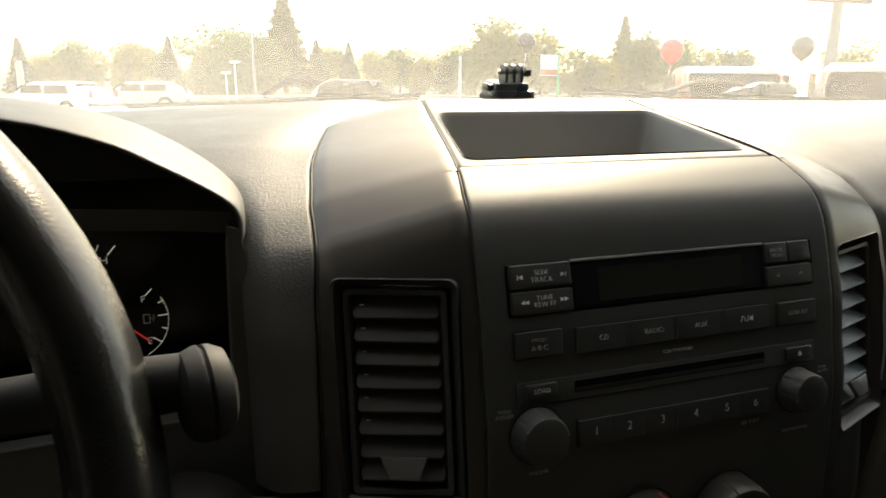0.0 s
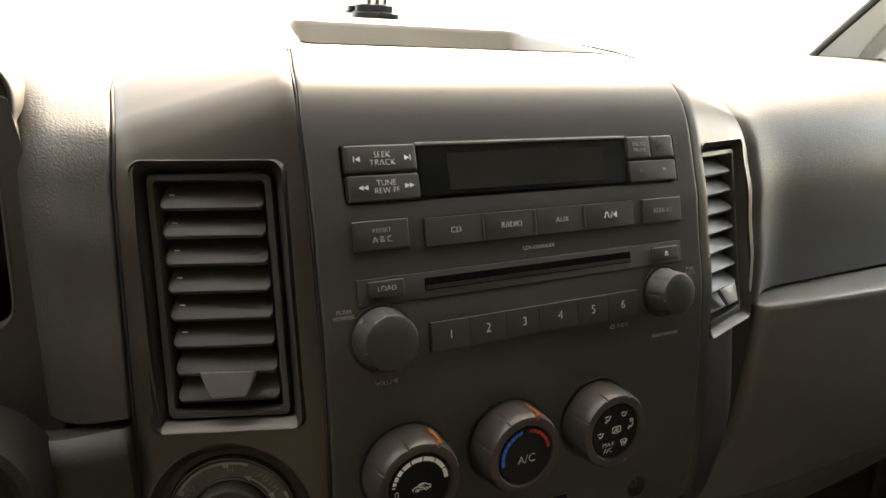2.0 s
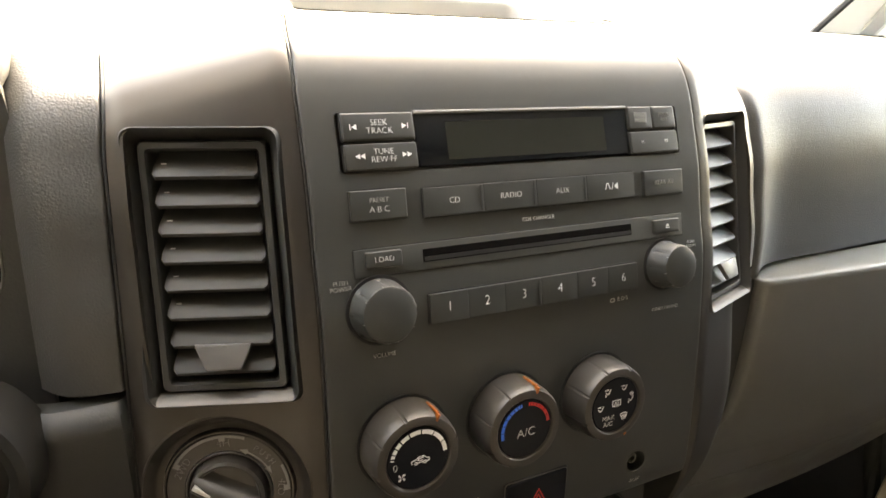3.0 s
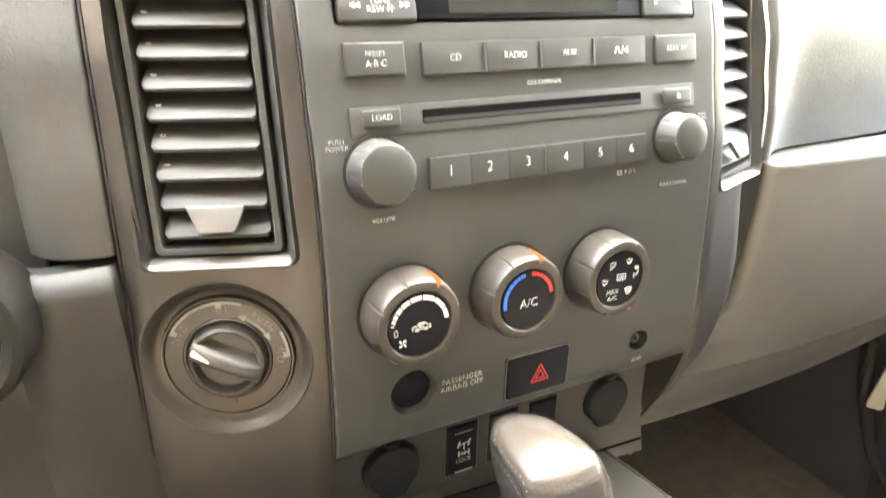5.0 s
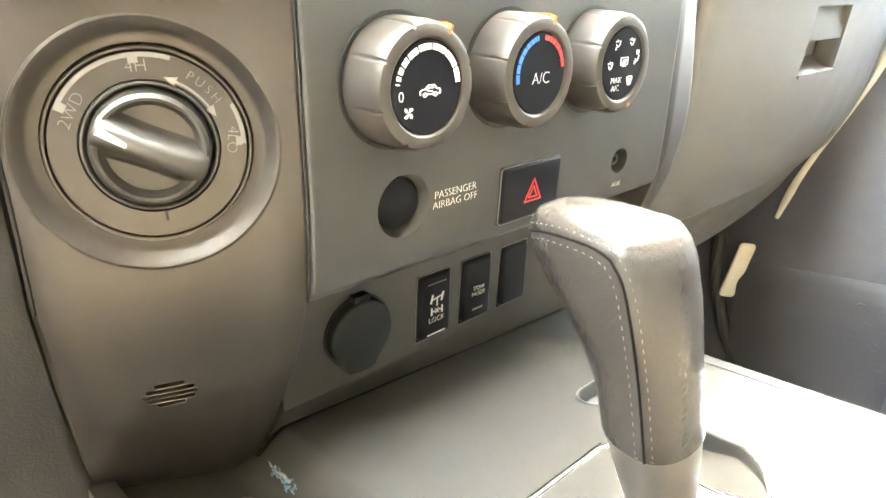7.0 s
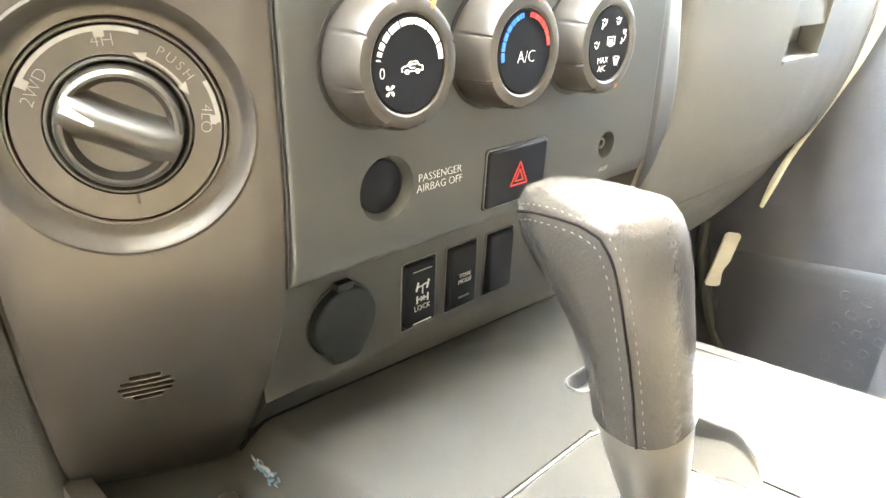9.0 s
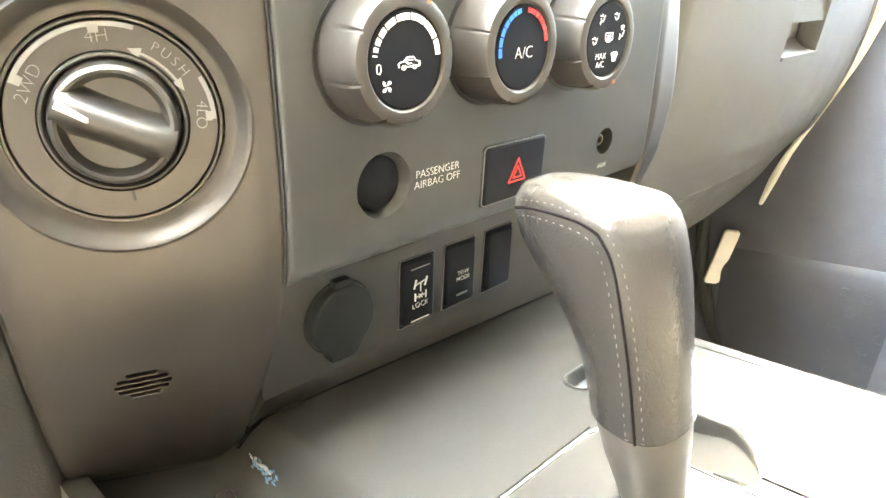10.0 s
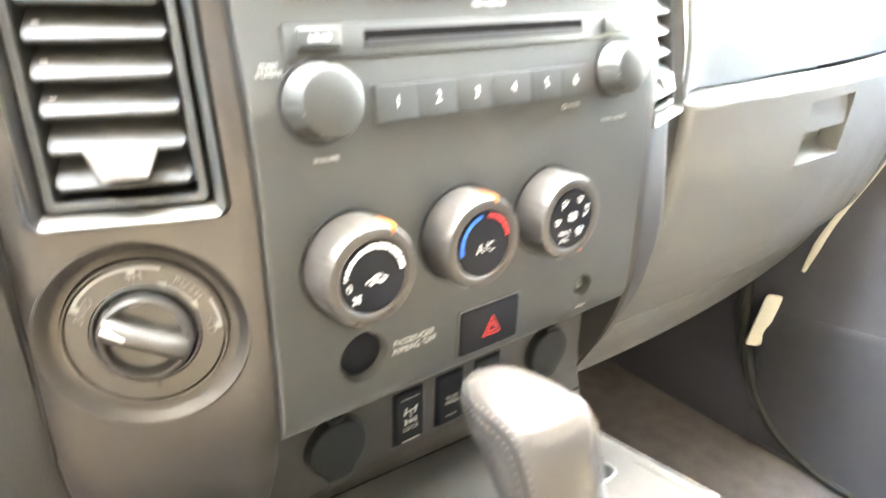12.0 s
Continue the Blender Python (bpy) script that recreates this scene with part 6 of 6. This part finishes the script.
def steering():
    c = pose(-0.464, -0.120, 1.514, -25)
    w = thing("steering_wheel", c, "worn black leather steering wheel", "steering wheel")

    def ring(u, v, r=0.181, q=0.0145):
        a, b = 2 * math.pi * u, 2 * math.pi * v
        k = 1 + 0.05 * math.sin(3 * b)
        return ((r + q * k * math.cos(b)) * math.cos(a), q * 1.12 * k * math.sin(b), (r + q * k * math.cos(b)) * math.sin(a))
    part("rim", moved(sheet(lambda u, v: ring(u, v), np.linspace(0, 1, 97), np.linspace(0, 1, 21)), c), "wheel", w, "worn glossy black leather rim")
    for a in (200, -20):
        part("spoke", moved(tube([(0.05 * math.cos(radians(a)), 0.02, 0.05 * math.sin(radians(a))), (0.178 * math.cos(radians(a)), 0.002, 0.178 * math.sin(radians(a)))], [0.028, 0.014], 12), c), "black", w)
    part("hub", moved(moved(slab(rounded(0.16, 0.14, 0.05), -0.02, 0.03, 0.012, 3), pose(0, 0, 0, 90)), c), "black", w)
    s = thing("column_stalk", pose(-0.30, -0.09, 1.50), "black plastic column stalk with a grooved round end", "stalk")
    part("arm", tube(spread([(-0.46, -0.060, 1.522), (-0.36, -0.078, 1.533), (-0.290, -0.094, 1.5435), (-0.262, -0.1, 1.5465)], 16), 0.0092, 18), "stalkend", s)
    k = pose(-0.2570, -0.1010, 1.5420) @ pose(0, 0, 0, 0, 90, 12)
    part("end_knob", moved(lathe([(0, -0.0085), (0.010, -0.0082), (0.0140, -0.0062), (0.0158, -0.0020), (0.0158, -0.0008), (0.0146, -0.0004), (0.0146, 0.0004), (0.0158, 0.0008), (0.0155, 0.0030), (0.0135, 0.0068), (0.0090, 0.0086), (0, 0.0092)], 40), k), "stalkend", s)
    part("column", tube([(-0.458, -0.06, 1.50), (-0.458, 0.10, 1.44)], 0.055, 20), "black", s)
    i = thing("ignition_bezel", pose(-0.262, 0.0, 1.398), "dark round ignition surround with a metallic ring", "ignition lock")
    m = pose(-0.2785, -0.006, 1.3985, 88, 0, -12)
    part("ring", moved(lathe([(0.0375, -0.03), (0.0375, -0.004), (0.0360, 0.0005), (0.0325, 0.002), (0.0285, 0.0), (0.0265, -0.006), (0.0262, -0.02)], 56), m), "ringmetal", i)
    part("lock_face", moved(lathe([(0.0262, -0.010), (0.020, -0.008), (0.010, -0.0075), (0.0098, -0.0035), (0, -0.0035)], 48), m), "black", i)


M["ringmetal"] = material("dark_metallic_ring", (0.018, 0.017, 0.015), 0.50, metal=0.2, spec=0.3, var=0.08)
M["stalkend"] = material("charcoal_stalk_plastic", (0.013, 0.014, 0.014), 0.55, var=0.08, spec=0.25)
steering()


# ---- wipers, pale strip by the passenger door ----
def wipers():
    for x, b0, b1 in ((-0.068, (-0.338, 0.572, 1.5872), (0.030, 0.60, 1.5985)), (0.622, (0.290, 0.60, 1.6065), (0.93, 0.545, 1.5885))):
        w = thing("wiper", pose(x, 0.57, 1.59), "black wiper arm and cap below the windscreen", "wiper", "pair of wipers")
        part("pivot_cap", moved(slab([(-0.048, -0.010), (0.052, -0.010), (0.050, -0.002), (0.034, 0.009), (-0.028, 0.0105), (-0.044, 0.003)], -0.03, 0.03, 0.005), pose(x, 0.60, 1.6045, 78)), "clip", w)
        part("arm", tube(spread([(x - 0.025, 0.60, 1.613), (x - 0.050, 0.60, 1.6165), (x - 0.076, 0.60, 1.6175), (x - 0.092, 0.597, 1.6095), (x - 0.112, 0.592, 1.5985)] if x < 0 else [(x - 0.03, 0.60, 1.612), (x - 0.075, 0.60, 1.6185), (x - 0.122, 0.60, 1.6195), (x - 0.160, 0.597, 1.611), (x - 0.20, 0.59, 1.602)], 20), 0.0034, 8), "black", w)
        part("blade", tube([b0, b1], 0.0030, 6), "black", w)
        part("blade_rubber", tube([(b0[0] + 0.003, b0[1], b0[2] - 0.006), (b1[0] - 0.003, b1[1], b1[2] - 0.005)], 0.0018, 6), "rubber", w)
        for k in (-0.012, 0.026):
            part("cap_screw", moved(lathe([(0.004, 0.028), (0.003, 0.033), (0, 0.034)], 10), pose(x + k, 0.60, 1.6095, 78)), "tab", w)


wipers()
up = Vector((0, -0.014, 0.087)).normalized()
tag = Matrix((Vector((0.6, -0.8, 0)), up, Vector((0.6, -0.8, 0)).cross(up))).transposed().to_4x4()
tag.translation = Vector((0.788, 0.152, 0.976))
solo("door_sill_tag", moved(slab(rounded(0.024, 0.100, 0.006), 0, 0.006, 0.002), tag), "cream", "pale cream plastic strip beside the door opening", "plastic strip")


# ---- outside: the lot, parked vehicles, signs and trees; the truck stands nose up on it ----
OUT = Matrix.Rotation(radians(-1.7), 4, "X")


def bearing(degrees, dist, z=0.0):
    """A place outside: degrees to the right of straight ahead, metres away."""
    a = radians(degrees)
    return Vector((dist * math.sin(a), dist * math.cos(a), z))


def lot():
    solo("ground", moved(sheet(lambda u, v: (u, v, 0.0), np.linspace(-1500, 1500, 12), np.linspace(-1500, 1500, 12)), OUT), "asphalt", "pale worn asphalt parking lot", "ground", kind="structure")
    solo("grass_strip", moved(block(-80, 110, 62, 66, 0.0, 0.12), OUT), "grass", "dry grass strip behind the lot", "grass", kind="structure")
    solo("kerb", moved(block(-80, 110, 61.6, 62, 0.0, 0.16), OUT), "concrete", "pale concrete kerb along the grass", "kerb", kind="structure")


lot()


def vehicle(name, place, heading, mat, label, pickup=True):
    m = OUT @ Matrix.Translation(place) @ pose(0, 0, 0, 0, 0, heading)
    v = thing(name, m, label, "pickup" if pickup else "car", "parked vehicles")
    ln, wd = (5.6, 2.0) if pickup else (4.5, 1.8)
    top, belt = (1.90, 1.25) if pickup else (1.45, 0.95)

    def side(pts, half, mname, pname, inset=0.0, parent=v):
        bm = bmesh.new()
        a = [bm.verts.new((-half + inset * (z > belt), y, z)) for y, z in pts]
        b = [bm.verts.new((half - inset * (z > belt), y, z)) for y, z in pts]
        n = len(pts)
        bm.faces.new(a)
        bm.faces.new(b[::-1])
        for i in range(n):
            bm.faces.new((a[i], b[i], b[(i + 1) % n], a[(i + 1) % n]))
        bmesh.ops.bevel(bm, geom=bm.edges[:], offset=0.05, segments=2, affect="EDGES")
        return part(pname, moved(bm, m), mname, parent)
    h = ln / 2
    if pickup:
        side([(-h, 0.55), (-h, belt), (-0.5, belt), (h - 1.9, belt), (h - 0.1, belt - 0.12), (h, belt - 0.3), (h, 0.5)], wd / 2, mat, "body")
        side([(-0.75, belt - 0.1), (-0.62, top - 0.08), (-0.40, top), (0.75, top), (1.00, top - 0.08), (1.65, belt - 0.1)], wd / 2 - 0.03, mat, "cabin", 0.16)
        cab0, cab1 = -0.70, 1.30
    else:
        side([(-h, 0.45), (-h, belt), (h - 1.0, belt), (h, belt - 0.2), (h, 0.4)], wd / 2, mat, "body")
        side([(-h + 0.25, belt - 0.1), (-1.4, top - 0.05), (-1.0, top), (0.2, top), (0.5, top - 0.06), (1.3, belt - 0.1)], wd / 2 - 0.03, mat, "cabin", 0.16)
        cab0, cab1 = -1.5, 0.95
    for s in (-1, 1):
        for a, b in ((cab0 + 0.14, (cab0 + cab1) / 2 - 0.04), ((cab0 + cab1) / 2 + 0.04, cab1 - 0.22)):
            bm = slab([(a, belt + 0.06), (b, belt + 0.06), (b - 0.06, top - 0.14), (a + 0.06, top - 0.14)], 0, 0.012, 0.004)
            x = s * (wd / 2 - 0.085)
            part("side_window", moved(bm, m @ pose(x, 0, 0) @ pose(0, 0, 0, 90, 0, 90) @ Matrix.Translation((0, 0, 0.05 * s))), "carglass", v)
    gz = (top + belt) / 2
    for y, t in ((cab0 - 0.02, -1), (cab1 + 0.02, 1)):
        tilt = 90 + (10 if t < 0 else -42 if pickup else -50)
        part("windscreen" if t > 0 else "rear_window", moved(slab(rounded(wd - 0.50, top - belt - 0.14, 0.06), -0.02, 0.03, 0.01), m @ pose(0, y, gz, tilt if t < 0 else 180 - tilt)), "carglass", v)
    for x in (-1, 1):
        for y in (-h + 1.0, h - 1.0):
            w = part("wheel", moved(lathe([(0.20, -0.10), (0.36, -0.11), (0.39, -0.07), (0.39, 0.07), (0.36, 0.11), (0.20, 0.10)], 28), m @ pose(x * (wd / 2 - 0.10), y, 0.39, 0, 90, 0)), "rubber", v)
            part("rim", moved(lathe([(0, -0.07), (0.12, -0.06), (0.20, -0.09), (0.20, 0.09), (0.12, 0.06), (0, 0.07)], 24), m @ pose(x * (wd / 2 - 0.10), y, 0.39, 0, 90, 0)), "tab", w)
    part("front_bumper", moved(block(-wd / 2, wd / 2, h - 0.05, h + 0.10, 0.42, 0.66, 0.03), m), "tab", v)
    part("rear_bumper", moved(block(-wd / 2, wd / 2, -h - 0.12, -h + 0.05, 0.45, 0.66, 0.03), m), "tab", v)
    for x in (-wd / 2 + 0.16, wd / 2 - 0.16):
        part("headlight", moved(block(x - 0.12, x + 0.12, h - 0.06, h + 0.02, 0.78, 0.95, 0.02), m), "chrome", v)
        part("tail_lamp", moved(block(x - 0.09, x + 0.09, -h - 0.02, -h + 0.05, 0.85, 1.15, 0.02), m), "redpaint", v)
    return v


vehicle("pickup_truck", bearing(41.0, 14.0), 150, "redpaint", "red pickup truck parked across the lot")
vehicle("parked_car", bearing(45.6, 17.5), 130, "whitepaint", "white car parked between two pickups", False)
vehicle("pickup_truck", bearing(52.5, 11.5), 130, "darkpaint", "dark blue pickup truck parked across the lot")
vehicle("parked_car", bearing(-11.0, 31), 60, "whitepaint", "white car parked beyond the hood", False)
vehicle("parked_car", bearing(-5.0, 36), 80, "hood", "silver car parked across the lot", False)


def street_furniture():
    def pole(name, deg, dist, height, r, label, cat, mat="pole"):
        p = bearing(deg, dist)
        t = thing(name, OUT @ Matrix.Translation(p), label, cat)
        part("pole", moved(tube([p, p + Vector((0, 0, height))], [r, r * 0.75], 12), OUT), mat, t)
        part("footing", moved(moved(lathe([(0, 0), (r * 2.2, 0), (r * 2.2, 0.18), (0, 0.2)], 16), Matrix.Translation(p)), OUT), "concrete", t)
        return t, p
    pole("utility_pole", 3.6, 60, 5.4, 0.11, "pale weathered utility pole beside the road", "utility pole")
    for deg, dist, hh in ((2.1, 50, 2.6), (1.4, 52, 1.9)):
        t, p = pole("street_lamp", deg, dist, hh, 0.07, "short pale lamp post with a flat head", "street lamp", "concrete")
        part("lamp_head", moved(block(p.x - 0.35, p.x + 0.35, p.y - 0.2, p.y + 0.2, hh, hh + 0.18, 0.05), OUT), "concrete", t)
    t, p = pole("billboard", 48.2, 42, 6.4, 0.34, "tall steel billboard seen against the sky", "billboard")
    part("cross_beam", moved(block(p.x - 2.2, p.x + 2.2, p.y - 0.2, p.y + 0.2, 5.65, 6.05, 0.04), OUT), "pole", t)
    part("panel", moved(block(p.x - 2.6, p.x + 3.4, p.y - 0.35, p.y + 0.1, 6.05, 8.9, 0.05), OUT), "concrete", t)
    part("catwalk", moved(block(p.x - 2.4, p.x + 2.2, p.y - 1.0, p.y - 0.35, 5.88, 5.96), OUT), "pole", t)
    t, p = pole("road_sign", 28.4, 45, 3.3, 0.09, "green and white sign on a post", "sign", "sign_green")
    part("sign_board", moved(block(p.x - 1.3, p.x - 0.1, p.y - 0.06, p.y + 0.06, 1.9, 3.2, 0.02), OUT), "whitepaint", t)
    part("sign_stripe", moved(block(p.x - 1.28, p.x - 0.12, p.y - 0.075, p.y - 0.06, 1.95, 2.3), OUT), "orange", t)
    t, p = pole("sign_post", 20.3, 48, 3.2, 0.14, "pale square sign post", "sign post", "concrete")
    t, p = pole("sign_post", -12.8, 40, 2.4, 0.20, "pale square sign post", "sign post", "concrete")
    for deg, dist, elev, r, mat, label in ((25.6, 20, 3.1, 0.26, "balloond", "dark balloon tied above the lot"), (37.2, 16, 2.35, 0.26, "balloon", "red balloon tied above a parked pickup"), (46.6, 13, 2.5, 0.19, "balloond", "dark balloon tied beside a parked pickup")):
        p = bearing(deg, dist, 1.65 + dist * math.tan(radians(elev)))
        t = thing("balloon", OUT @ Matrix.Translation(p), label, "balloon", "balloons over the lot")
        part("skin", moved(lathe([(0, r), (r * 0.5, r * 0.87), (r * 0.86, r * 0.5), (r, 0), (r * 0.9, -r * 0.45), (r * 0.6, -r * 0.85), (r * 0.2, -r * 1.12), (0.02, -r * 1.2), (0.03, -r * 1.28)], 28), OUT @ Matrix.Translation(p)), mat, t)
        part("string", moved(tube([p - Vector((0, 0, r * 1.2)), p - Vector((0.05, 0, r * 2.5)), Vector((p.x, p.y, 0.0))], 0.006, 5), OUT), "whitepaint", t)


street_furniture()


def tree(deg, dist, height, kind, seed):
    random.seed(seed)
    p = bearing(deg, dist)
    names = {"leaf": "green broadleaf tree behind the lot", "leafy": "yellow green leafy tree behind the lot", "leafd": "dark narrow conifer behind the lot"}
    t = thing("tree", OUT @ Matrix.Translation(p), names[kind], "tree", "row of trees")
    cone = kind == "leafd"
    r = height * (0.27 if cone else random.uniform(0.42, 0.62))
    part("trunk", moved(tube([p, p + Vector((0.1, 0, height * 0.4)), p + Vector((0, 0.1, height * 0.85))], [height * 0.03, height * 0.02, height * 0.006], 8), OUT), "bark", t)
    for i in range(5):
        a = random.uniform(0, 6.28)
        z0 = height * random.uniform(0.25, 0.5)
        part("limb", moved(tube([p + Vector((0, 0, z0)), p + Vector((r * 0.4 * math.cos(a), r * 0.4 * math.sin(a), z0 + height * 0.14)), p + Vector((r * 0.7 * math.cos(a), r * 0.7 * math.sin(a), z0 + height * 0.22))], [height * 0.012, height * 0.008, height * 0.003], 6), OUT), "bark", t)
    lumps = []
    if not cone:
        for i in range(26):
            a, q = random.uniform(0, 6.28), random.uniform(0.1, 0.75) * r
            lumps.append((Vector((q * math.cos(a), q * math.sin(a), height * random.uniform(0.14, 0.80))), r * random.uniform(0.32, 0.55)))
    verts, faces = [], []
    for i in range(3600):
        if cone:
            h = random.random() ** 1.5
            a = random.uniform(0, 6.28)
            q = r * (1 - h) * random.uniform(0.55, 1.08) * (1 + 0.18 * math.sin(h * 60))
            c = Vector((q * math.cos(a), q * math.sin(a), height * (0.08 + 0.92 * h)))
        else:
            b, rr = random.choice(lumps)
            d = Vector((random.gauss(0, 1), random.gauss(0, 1), random.gauss(0, 1))).normalized()
            c = b + d * rr * random.uniform(0.5, 1.02)
        s = height * random.uniform(0.026, 0.055)
        e1 = Vector((random.gauss(0, 1), random.gauss(0, 1), random.gauss(0, 1))).normalized()
        e2 = e1.orthogonal().normalized()
        k = len(verts)
        c = p + c
        verts += [OUT @ (c - e1 * s), OUT @ (c + e2 * s * 0.5), OUT @ (c + e1 * s), OUT @ (c - e2 * s * 0.5)]
        faces.append((k, k + 1, k + 2, k + 3))
    me = bpy.data.meshes.new("crown")
    me.from_pydata(verts, [], faces)
    me.materials.append(M[kind])
    ob = new("crown", me)
    ob.parent = t
    ob.matrix_parent_inverse = WORLD[t.name].inverted()


TREES = [(-12.5, 2.2, "leafd"), (-11, 1.3, "leafy"), (-8.7, 2.2, "leaf"), (-5.6, 2.3, "leafy"), (-2.6, 2.5, "leafd"), (-4.0, 2.1, "leaf"), (0.7, 3.2, "leaf"), (2.6, 3.4, "leaf"), (6.1, 6.0, "leafd"), (4.6, 3.0, "leaf"), (8.6, 2.5, "leafd"), (9.8, 2.4, "leaf"), (11.2, 2.4, "leafd"), (13.2, 2.1, "leafy"), (15.4, 2.2, "leaf"), (17.4, 2.0, "leafy"), (19.6, 2.2, "leaf"), (21.6, 2.9, "leafy"), (23.6, 4.5, "leafy"), (27.0, 3.7, "leafy"), (25.2, 2.9, "leaf"), (30.2, 2.3, "leaf"), (32.0, 2.1, "leafy"), (33.5, 4.2, "leafd"), (35.4, 3.2, "leaf"), (37.4, 2.6, "leaf"), (39.2, 2.8, "leafy"), (42, 2.3, "leaf"), (49.5, 2.6, "leafy"), (54, 2.2, "leaf"), (59, 2.4, "leaf")]
for i, (deg, elev, kind) in enumerate(TREES):
    d = 70 + 7 * ((i * 7) % 3)
    tree(deg, d, 1.65 + 1.15 * d * math.tan(radians(elev)), kind, 40 + i)
